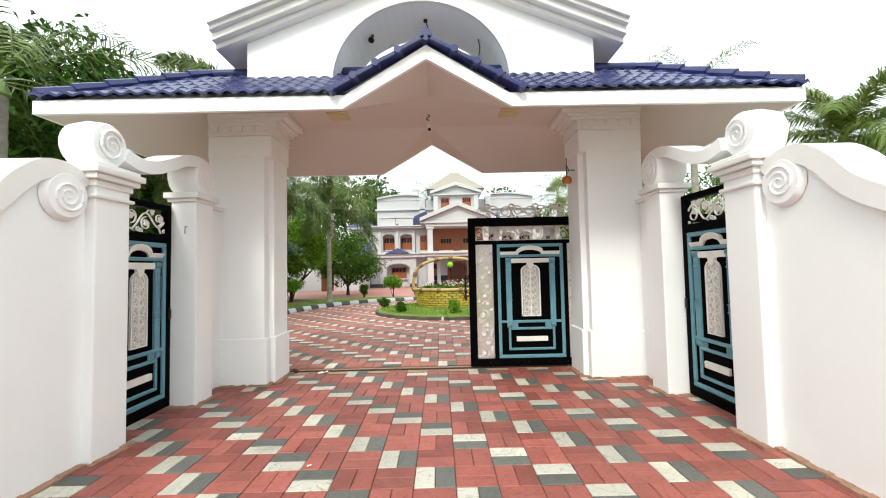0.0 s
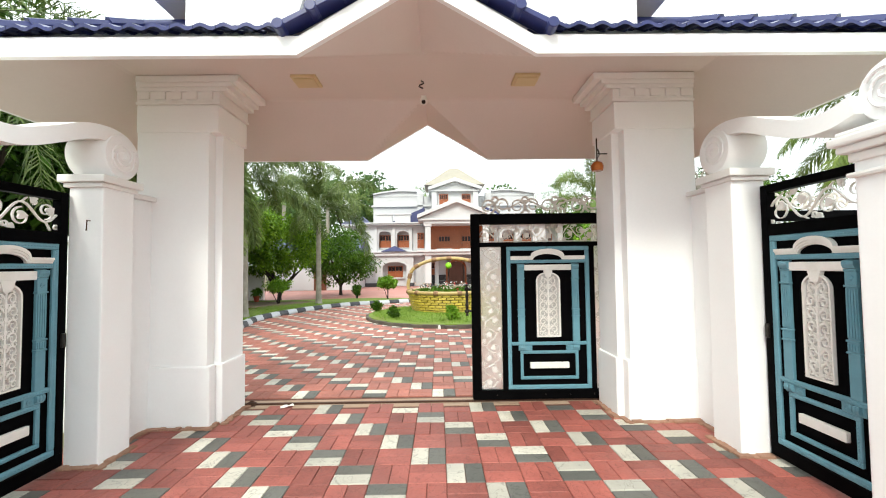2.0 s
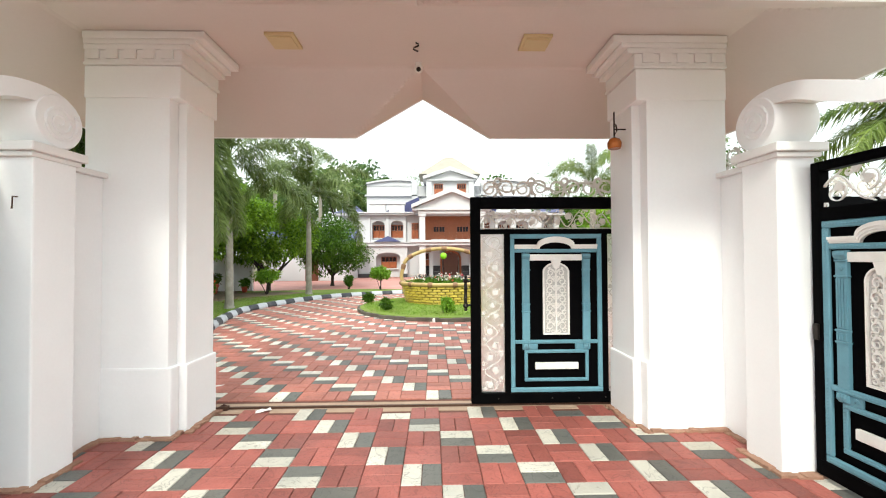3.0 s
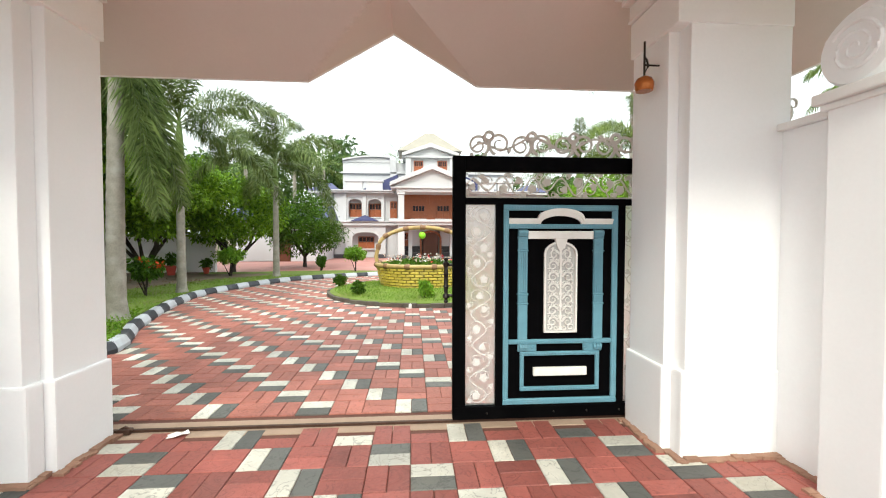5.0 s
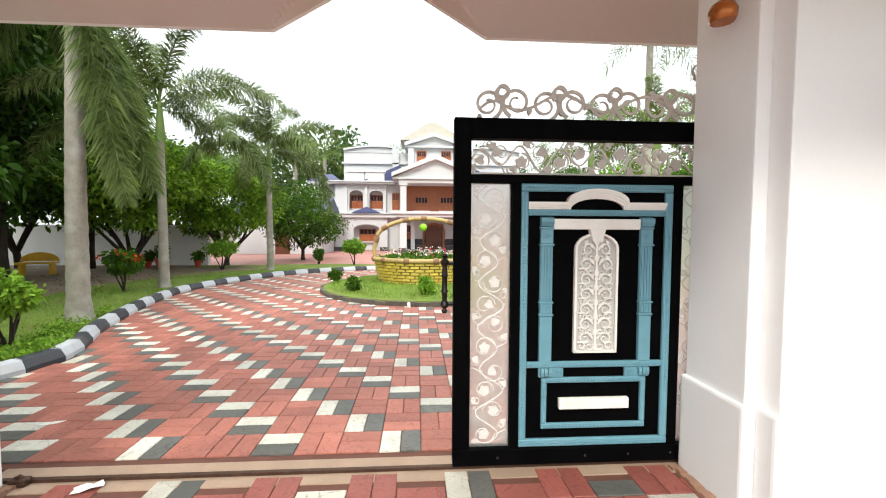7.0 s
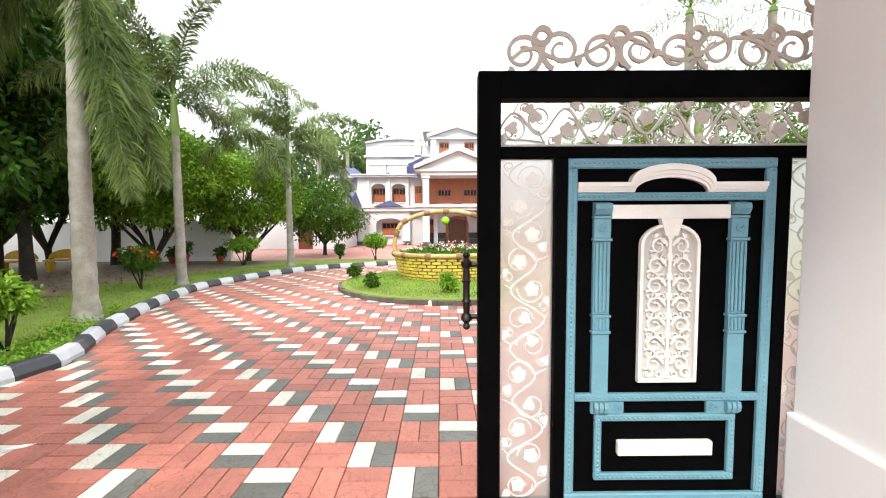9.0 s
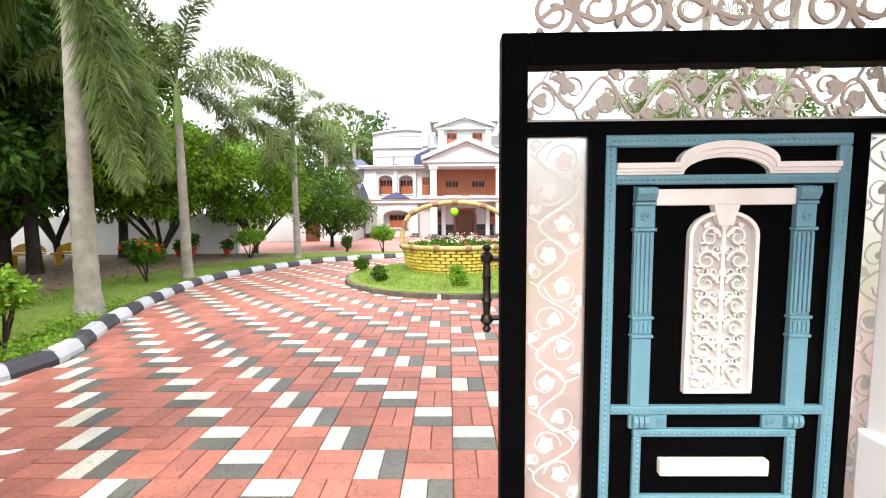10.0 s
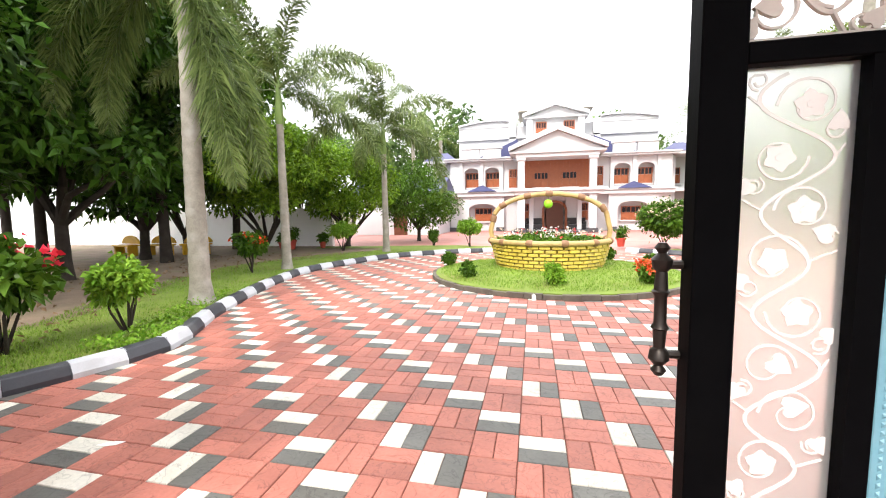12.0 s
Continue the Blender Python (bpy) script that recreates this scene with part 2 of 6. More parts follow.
def ribbon(bm, pts, width, y0, y1, taper=False):
    """A flat strip in the x-z plane along 2D points, thick from y0 (front) to y1."""
    n, rows = len(pts), []
    for i, (x, z) in enumerate(pts):
        ax, az = pts[max(i - 1, 0)]
        bx, bz = pts[min(i + 1, n - 1)]
        dx, dz = bx - ax, bz - az
        d = math.hypot(dx, dz) or 1
        w = width / 2 * (1 - 0.6 * i / (n - 1) if taper else 1)
        ox, oz = -dz / d * w, dx / d * w
        rows.append([bm.verts.new(p) for p in ((x + ox, y0, z + oz), (x - ox, y0, z - oz), (x - ox, y1, z - oz), (x + ox, y1, z + oz))])
    for q, r in zip(rows, rows[1:]):
        for k in range(4):
            bm.faces.new((q[k], r[k], r[(k + 1) % 4], q[(k + 1) % 4]))
    bm.faces.new(rows[0])
    bm.faces.new(rows[-1][::-1])


def plate(bm, pts, y0, y1):
    """A flat closed outline in the x-z plane."""
    prism(bm, pts, "y", y0, y1)


def spiral(cx, cz, r0, r1, a0, turns, steps=18):
    return [(cx + (r0 + (r1 - r0) * i / steps) * math.cos(a0 + turns * math.tau * i / steps), cz + (r0 + (r1 - r0) * i / steps) * math.sin(a0 + turns * math.tau * i / steps)) for i in range(steps + 1)]


def leaf_outline(cx, cz, length, width, angle):
    c, s = math.cos(angle), math.sin(angle)
    pts = [(0, 0), (0.25, 0.42), (0.55, 0.5), (0.8, 0.28), (1, 0), (0.8, -0.28), (0.55, -0.5), (0.25, -0.42)]
    return [(cx + c * u * length - s * v * width, cz + s * u * length + c * v * width) for u, v in pts]


def mesh_of(bm, name, mat, smooth=False):
    bmesh.ops.recalc_face_normals(bm, faces=bm.faces[:])
    me = bpy.data.meshes.new(name)
    bm.to_mesh(me)
    bm.free()
    for mm in mat if isinstance(mat, (list, tuple)) else [mat]:
        me.materials.append(mm)
    if smooth:
        me.polygons.foreach_set("use_smooth", [True] * len(me.polygons))
        me.set_sharp_from_angle(angle=radians(40))
    return me


def part(name, bm, mat, parent, label="", smooth=False, at=None):
    ob = new(name, bm if isinstance(bm, bpy.types.Mesh) else mesh_of(bm, name, mat, smooth))
    ob.parent = parent
    if at is not None:
        ob.matrix_basis = at
    return tagged(ob, label)


def thing(name, label, category, at=None, group="", kind=""):
    ob = new(name)
    ob.empty_display_size = 0.2
    if at is not None:
        ob.matrix_basis = at
    return tagged(ob, label, category, group, kind)


def solid(name, bm, mat, label, category, group="", kind="", smooth=False, at=None):
    ob = new(name, mesh_of(bm, name, mat, smooth))
    if at is not None:
        ob.matrix_basis = at
    return tagged(ob, label, category, group, kind)


def raw_mesh(name, verts, faces, mat, smooth=False):
    me = bpy.data.meshes.new(name)
    me.from_pydata(verts, [], faces)
    me.materials.append(mat)
    if smooth:
        me.polygons.foreach_set("use_smooth", [True] * len(me.polygons))
    me.update()
    return me


# ---- setting ----
solid("ground", boxes((-220, 220, -80, 400, -0.6, -0.16)), EARTH, "bare earth and rough grass ground around the plot", "ground", kind="structure")

# gatehouse pillars
for side, sx in (("west", -1), ("east", 1)):
    pil = thing("gate_pillar", "white plastered square gate pillar with plinth and moulded capital", "pillar", group="gatehouse pillars", kind="structure")
    xs = lambda a, b: (min(sx * a, sx * b), max(sx * a, sx * b))
    part("shaft", bevelled(boxes((*xs(2.19, 3.05), 5.99, 6.48, 0, 3.79), (*xs(2.27, 3.05), 5.855, 5.99, 0, 3.79)), 0.008), PAINT, pil)
    part("plinth", bevelled(boxes((*xs(2.165, 3.045), 5.97, 6.50, 0, 0.645), (*xs(2.235, 3.045), 5.838, 5.97, 0, 0.645)), 0.018), PAINT, pil)
    part("necking", bevelled(boxes((*xs(2.165, 3.052), 5.842, 6.49, 3.17, 3.47)), 0.01), PAINT, pil)
    part("capital", bevelled(boxes((*xs(2.14, 3.056), 5.825, 6.50, 3.475, 3.505), (*xs(2.15, 3.053), 5.838, 6.492, 3.505, 3.62), (*xs(2.08, 3.056), 5.83, 6.50, 3.62, 3.67), (*xs(2.02, 3.059), 5.825, 6.505, 3.67, 3.72), (*xs(1.94, 3.062), 5.82, 6.51, 3.72, 3.795)), 0.012), MOULD, pil)
    dent = bmesh.new()
    for k in range(5):
        c = 2.28 + 0.17 * k
        box(dent, *xs(c - 0.055, c + 0.055), 5.82, 5.842, 3.53, 3.615)
    part("dentil_band", dent, MOULD, pil)
    # wall behind the gate, beside the drive
    solid("wall_" + side, bevelled(boxes((*xs(2.9, 40), 6.20, 6.42, -0.2, 2.0)), 0.01), PAINT, "white plastered boundary wall beside the gatehouse", "wall", kind="structure")
    solid("wall_coping_" + side, bevelled(boxes((*xs(3.0, 40), 6.15, 6.46, 2.0, 2.08)), 0.01), MOULD, "white moulded coping on the boundary wall", "coping", kind="structure")

# ceiling of the gatehouse: flat middle, sloping eaves and a cross gable
EX0, EX1, EY0, EY1 = -4.05, 4.08, 4.48, 7.45


def soffit_z(x, y, lift=0.0, pitch=0.576, top=3.8, cross=True):
    d = min(y - EY0, EY1 - y, (x - EX0) * 0.95, (EX1 - x) * 0.95)
    z = min(top, 3.27 + pitch * max(d, 0))
    if cross:
        z = max(z, 3.8 - 0.59 * abs(x - 0.07))
    return z + lift


def height_sheet(xs, ys, fz):
    bm = bmesh.new()
    grid = [[bm.verts.new((x, y, fz(x, y))) for x in xs] for y in ys]
    for j in range(len(ys) - 1):
        for i in range(len(xs) - 1):
            bm.faces.new((grid[j][i], grid[j][i + 1], grid[j + 1][i + 1], grid[j + 1][i]))
    return bm


sx_ = sorted(set([EX0 + k * 0.045 for k in range(int((EX1 - EX0) / 0.045) + 1)] + [EX1, 0.07]))
sy_ = [EY0 + k * (EY1 - EY0) / 66 for k in range(67)]
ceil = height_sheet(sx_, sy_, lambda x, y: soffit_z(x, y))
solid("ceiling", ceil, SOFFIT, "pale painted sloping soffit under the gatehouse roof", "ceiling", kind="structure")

# roof deck and blue tiles
RIDGE_Y = 5.96


def deck_z(x, y):
    d = min(y - EY0 + 0.03, EY1 + 0.03 - y, (x - EX0 + 0.03) * 1.55, (EX1 + 0.03 - x) * 1.55)
    return 3.425 + 0.63 * max(d, 0)


def cross_z(x):
    return 3.99 - 0.57 * abs(x - 0.07)


roof = thing("gatehouse_roof", "gatehouse roof of glossy dark blue clay tiles with white fascia boards", "roof", kind="structure")
part("deck", height_sheet(sx_[::3] + [EX1], sy_[::3], lambda x, y: max(deck_z(x, y), cross_z(x)) - 0.015), PAINT, roof)


def fascia(y0, y1):
    """The white band along an eave, cut up into the gable in the middle."""
    c, low, high = 0.07, 3.27, 3.415
    bm = bmesh.new()
    for s, end in ((-1, EX0), (1, EX1)):
        k = c + s * 0.90
        o = [(end, low), (k, low), (c, 3.80), (c, 3.95), (k - s * 0.02, high), (end, high)]
        prism(bm, o, "y", y0, y1)
    return bm


part("front_fascia", fascia(EY0 - 0.05, EY0), PAINT, roof, "white painted fascia")
part("rear_fascia", fascia(EY1, EY1 + 0.05), PAINT, roof, "white painted fascia")
for name, x in (("end_fascia", EX0 - 0.045), ("end_fascia", EX1)):
    part(name, boxes((x, x + 0.045, EY0 - 0.05, EY1 + 0.05, 3.27, 3.415)), PAINT, roof)


def tile_course(y, dy, x0, x1, facing):
    """One course of rolled tiles along an eave: ribbed strips, each tile a little island of its own."""
    bm = bmesh.new()
    w, x = 0.165, x0
    while x < x1 - 0.02:
        e = min(x + w, x1)
        prof = [(x + (e - x) * k / 6, 0.02 * (1 + math.cos(math.tau * (k / 6 - 0.3))) * 0.8) for k in range(7)]
        lo, hi = [], []
        for px, h in prof:
            lo.append(bm.verts.new((px, y, deck_z(px, y) + h + 0.035)))
            yy = y + dy * 1.18
            hi.append(bm.verts.new((px, yy, deck_z(px, yy) + h + 0.012)))
        low = [bm.verts.new((v.co.x, v.co.y, v.co.z - 0.028)) for v in lo]
        for k in range(6):
            bm.faces.new((lo[k], lo[k + 1], hi[k + 1], hi[k]))
            bm.faces.new((low[k], low[k + 1], lo[k + 1], lo[k]))
        x += w + 0.004
    return bm


courses = 7
for facing, ya, s in (("front", EY0 - 0.1, 1), ("rear", EY1 + 0.1, -1)):
    dy = (RIDGE_Y - EY0 + 0.1) / courses
    for k in range(courses):
        y = ya + s * k * dy
        inset = max(0, (k * dy - 0.05) * 0.645)
        gap = max(0.12, 0.99 - k * dy * 0.72) if k * dy < 1.0 else 0.0
        spans = [(EX0 - 0.05 + inset, 0.07 - gap), (0.07 + gap, EX1 + 0.05 - inset)] if gap else [(EX0 - 0.05 + inset, EX1 + 0.05 - inset)]
        for x0, x1 in spans:
            part("tile_course", tile_course(y, s * dy, x0, x1, facing), TILE_BLUE, roof, smooth=True)
ends = bmesh.new()
for x0, s in ((EX0 - 0.06, 1), (EX1 + 0.06, -1)):
    for k in range(6):
        a, b = x0 + s * k * 0.165, x0 + s * (k + 1.15) * 0.165
        i0, i1 = k * 0.165 * 1.55, (k + 1.1) * 0.165 * 1.55
        ya, yb, yc, yd = EY0 - 0.06 + i0, EY1 + 0.06 - i0, EY1 + 0.06 - i1, EY0 - 0.06 + i1
        if yd < yc:
            q = [(a, ya, deck_z(a, 5.9) + 0.04), (a, yb, deck_z(a, 5.9) + 0.04), (b, yc, deck_z(b, 5.9) + 0.015), (b, yd, deck_z(b, 5.9) + 0.015)]
            ends.faces.new([ends.verts.new(p) for p in q])
part("end_tiles", ends, TILE_BLUE, roof)
caps = bmesh.new()
tube(caps, [(EX0 + 1.0, RIDGE_Y, 4.42), (EX1 - 1.0, RIDGE_Y, 4.42)], 0.075, 10)
part("ridge_cap", caps, TILE_BLUE, roof, smooth=True)
for x0, x1 in ((EX0, EX0 + 1.0), (EX1, EX1 - 1.0)):
    for y0 in (EY0, EY1):
        for k in range(6):
            f0, f1 = k / 6 - 0.02, (k + 1) / 6
            hip = bmesh.new()
            tube(hip, [(x0 + (x1 - x0) * f, y0 + (RIDGE_Y - y0) * f, 3.485 + 0.945 * f + 0.015 * (f == f0)) for f in (f0, f1)], [0.085, 0.065], 8)
            part("hip_cap", hip, TILE_BLUE, roof, smooth=True)
# stepped tiles along the cross gable
for y0, y1 in ((EY0 - 0.14, 5.9), (6.0, EY1 + 0.14)):
    for s in (-1, 1):
        for k in range(4):
            a, b = 0.07 + s * (1.0 - 0.235 * k), 0.07 + s * (1.0 - 0.235 * (k + 1) - 0.045)
            za, zb = cross_z(a) + 0.0, cross_z(b)
            bm = bmesh.new()
            o = [(a, za + 0.06), (b, zb + 0.04), (b, zb - 0.005), (a, za + 0.005)]
            prism(bm, o, "y", *((y0, 4.62) if y0 < 5 else (7.3, y1)))
            ye = y0 if y0 < 5 else y1
            r0 = [(a + s * 0.0, ye - 0.02, za + 0.03), (a, ye + (0.12 if y0 < 5 else -0.12), za + 0.03)]
            tube(bm, r0, 0.045, 8)
            part("gable_tile", bevelled(bm, 0.006, 1), TILE_BLUE, roof)
    peak = bmesh.new()
    tube(peak, [(0.07, y0, 4.02), (0.07, y1, 4.02)], 0.07, 8)
    part("gable_ridge", peak, TILE_BLUE, roof)

# upper pediment with its round arch
ped = thing("pediment", "white pediment with a deep round arch and moulded raking cornice", "pediment", kind="structure")
AX, AZ, AR = -0.03, 4.10, 1.20
wall_prof = bmesh.new()
steps = 28
arc = [(AX + AR * math.cos(math.pi * k / steps), AZ + AR * 0.93 * math.sin(math.pi * k / steps)) for k in range(steps + 1)]


def rake(x):
    return 5.86 - 0.40 * abs(x - AX)


for y in (5.62, 6.55):
    upper = [wall_prof.verts.new((x, y, rake(x))) for x, z in arc]
    lower = [wall_prof.verts.new((x, y, z)) for x, z in arc]
    for k in range(steps):
        wall_prof.faces.new((lower[k], lower[k + 1], upper[k + 1], upper[k]))
    for s in (-1, 1):
        e = AX + s * 2.37
        a = AX + s * AR
        wall_prof.faces.new([wall_prof.verts.new(p) for p in ((a, y, 4.0), (e, y, 4.0), (e, y, rake(e)), (a, y, rake(a)))])
        wall_prof.faces.new([wall_prof.verts.new(p) for p in ((a, y, 4.0), (a, y, AZ), (a - s * 0.001, y, AZ), (a - s * 0.001, y, 4.0))])
ba = [[wall_prof.verts.new((x, y, z)) for x, z in arc] for y in (5.62, 6.55)]
for k in range(steps):
    wall_prof.faces.new((ba[0][k], ba[0][k + 1], ba[1][k + 1], ba[1][k]))
for s in (-1, 1):
    e = AX + s * 2.37
    wall_prof.faces.new([wall_prof.verts.new(p) for p in ((e, 5.62, 4.0), (e, 6.55, 4.0), (e, 6.55, rake(e)), (e, 5.62, rake(e)))])
part("arch_wall", wall_prof, PAINT, ped)
for k, (r0, r1, y) in enumerate(((AR, AR + 0.055, 5.57), (AR + 0.055, AR + 0.11, 5.59))):
    bm = bmesh.new()
    o = [(AX + r1 * math.cos(math.pi * j / 28), AZ + r1 * 0.93 * math.sin(math.pi * j / 28)) for j in range(29)]
    i = [(AX + r0 * math.cos(math.pi * j / 28), AZ + r0 * 0.93 * math.sin(math.pi * j / 28)) for j in range(29)]
    for j in range(28):
        prism(bm, [o[j], o[j + 1], i[j + 1], i[j]], "y", y, 5.63)
    part("arch_trim", bm, MOULD, ped, smooth=True)
for s in (-1, 1):
    e, e2 = AX + s * 2.74, AX
    for off, th, y in ((0.0, 0.10, 5.28), (-0.10, 0.06, 5.33), (-0.16, 0.10, 5.40), (-0.26, 0.07, 5.50)):
        bm = bmesh.new()
        prism(bm, [(e, rake(e) + off + 0.10), (e2, rake(e2) + off + 0.10), (e2, rake(e2) + off + 0.10 - th), (e, rake(e) + off + 0.10 - th)], "y", y, 6.9)
        part("raking_cornice", bevelled(bm, 0.012, 2), MOULD, ped)

# lamps and fittings under the ceiling
for x in (-1.25, 1.22):
    lamp = thing("ceiling_light", "square cream surface light fixed flat to the soffit", "light", group="soffit lights")
    part("frame", bevelled(boxes((x - 0.14, x + 0.14, 5.83, 6.11, 3.77, 3.80)), 0.006), LIGHT_PANEL, lamp)
    part("diffuser", bevelled(boxes((x - 0.11, x + 0.11, 5.86, 6.08, 3.757, 3.772)), 0.004), LIGHT_PANEL, lamp, "cream translucent diffuser")
camd = thing("security_camera", "small white dome security camera under the soffit", "camera")
bm = bmesh.new()
bmesh.ops.create_uvsphere(bm, u_segments=16, v_segments=10, radius=0.05, matrix=Matrix.Translation((0.05, 6.44, 3.74)))
part("housing", bm, LACE, camd, smooth=True)
part("bracket", boxes((0.02, 0.08, 6.41, 6.47, 3.775, 3.80)), LACE, camd)
bm = bmesh.new()
bmesh.ops.create_uvsphere(bm, u_segments=12, v_segments=8, radius=0.026, matrix=Matrix.Translation((0.05, 6.40, 3.715)))
part("lens", bm, DARK_METAL, camd, "dark glass lens", smooth=True)
for fx, fz, drop in ((0.03, 5.2, 0.22), (-0.76, 5.0, 0.07), (0.79, 4.97, 0.4)):
    sl = thing("arch_spotlight", "small black spotlight fixed inside the pediment arch", "light", at=pose(fx, 6.0, fz), group="arch spotlights")
    bm = bmesh.new()
    tube(bm, [(0, 0, -0.02), (0, 0, 0.06)], 0.03, 10)
    part("mount", bm, DARK_METAL, sl, smooth=True)
    bm = bmesh.new()
    tube(bm, [(0, 0, 0), (0.03, -0.02, -drop * 0.5), (0, -0.03, -drop)], 0.008, 6)
    part("cable", bm, DARK_METAL, sl)
    bm = bmesh.new()
    tube(bm, [(0, -0.03, -drop), (0, -0.07, -drop - 0.05)], [0.03, 0.045], 10)
    part("lamp_head", bm, DARK_METAL, sl, smooth=True)
hook = bmesh.new()
tube(hook, [(0.04, 6.0, 3.81)] + [(0.04 + 0.03 * math.sin(k), 6.0, 3.79 - 0.012 * k) for k in range(8)], 0.008, 6)
solid("ceiling_hook", hook, DARK_METAL, "bent dark metal hook hanging from the soffit", "hook", smooth=True)
bell = thing("wall_bell", "amber bell lamp hung on a dark bracket from the pillar", "lamp", at=pose(2.06, 6.09, 2.72))
bm = bmesh.new()
rings = [(0.04, 0.06), (0.06, 0.068), (0.10, 0.072), (0.135, 0.055), (0.155, 0.02)]
tube(bm, [(0, 0, z) for z, r in rings], [r for z, r in rings], 16)
part("glass", bm, COPPER, bell, smooth=True)
bm = bmesh.new()
tube(bm, [(0, 0, 0.16), (0, 0, 0.42)], 0.008, 6)
tube(bm, [(0, 0, 0.18), (0.03, 0, 0.23), (0.02, 0, 0.28), (0, 0, 0.30)], 0.008, 6)
tube(bm, [(0, 0, 0.24), (0.12, 0, 0.24)], 0.007, 6)
part("bracket", bm, DARK_METAL, bell, smooth=True)


# ---- side walls, posts and scrolls ----
def volute(parent, mat, cx, cy, cz, r, x0, x1, faces):
    """A scroll lying across x: a drum and a raised spiral on its flat sides."""
    bm = bmesh.new()
    n = 32
    ring = lambda x, rr: [bm.verts.new((x, cy + rr * math.cos(math.tau * k / n), cz + rr * math.sin(math.tau * k / n))) for k in range(n)]
    stack = [ring(x0, r * 0.93), ring(x0 + 0.02, r), ring((x0 + x1) / 2, r * 1.1), ring(x1 - 0.02, r), ring(x1, r * 0.93)]
    for a, b in zip(stack, stack[1:]):
        for k in range(n):
            bm.faces.new((a[k], a[(k + 1) % n], b[(k + 1) % n], b[k]))
    bm.faces.new(stack[0])
    bm.faces.new(stack[-1][::-1])
    part("volute", bm, mat, parent, smooth=True)
    for f in faces:
        bm = bmesh.new()
        s = 1 if f == x1 else -1
        pts = spiral(0, 0, r * 0.72, r * 0.08, 0.6, -2.4 * s, 60)
        tube(bm, [(f + s * 0.002, cy + u, cz + v) for u, v in pts], [0.014 * (1 - 0.5 * k / 60) for k in range(61)], 6)
        part("spiral", bm, mat, parent, smooth=True)


def band(name, parent, mat, pts, x0, x1, thick):
    """A curved band over a wall: outline from (y, z) points, given thickness downward."""
    bm = bmesh.new()
    up = [(y, z) for y, z in pts]
    low = []
    for i, (y, z) in enumerate(pts):
        a, b = pts[max(i - 1, 0)], pts[min(i + 1, len(pts) - 1)]
        dy, dz = b[0] - a[0], b[1] - a[1]
        d = math.hypot(dy, dz)
        nx, nz = dz / d, -dy / d
        if nz > 0:
            nx, nz = -nx, -nz
        low.append((y + nx * thick, z + nz * thick))
    rows = [[bm.verts.new((x, *u)) for u in (up[i], low[i])] for i in range(len(pts)) for x in (x0, x1)]
    for i in range(len(pts) - 1):
        a, b, c, d = rows[2 * i], rows[2 * i + 1], rows[2 * i + 2], rows[2 * i + 3]
        bm.faces.new((a[0], b[0], d[0], c[0]))
        bm.faces.new((a[1], c[1], d[1], b[1]))
        bm.faces.new((a[0], c[0], c[1], a[1]))
        bm.faces.new((b[0], b[1], d[1], d[0]))
    bm.faces.new((rows[0][0], rows[0][1], rows[1][1], rows[1][0]))
    bm.faces.new((rows[-2][0], rows[-2][1], rows[-1][1], rows[-1][0]))
    part(name, bm, mat, parent, smooth=True)


def smooth_curve(knots, n=10):
    out = []
    for i in range(len(knots) - 1):
        p0, p1, p2, p3 = (np.array(knots[min(max(j, 0), len(knots) - 1)], float) for j in (i - 1, i, i + 1, i + 2))
        for k in range(n):
            t = k / n
            out.append(tuple(0.5 * (2 * p1 + (p2 - p0) * t + (2 * p0 - 5 * p1 + 4 * p2 - p3) * t * t + (3 * p1 - p0 - 3 * p2 + p3) * t ** 3)))
    return out + [tuple(knots[-1])]


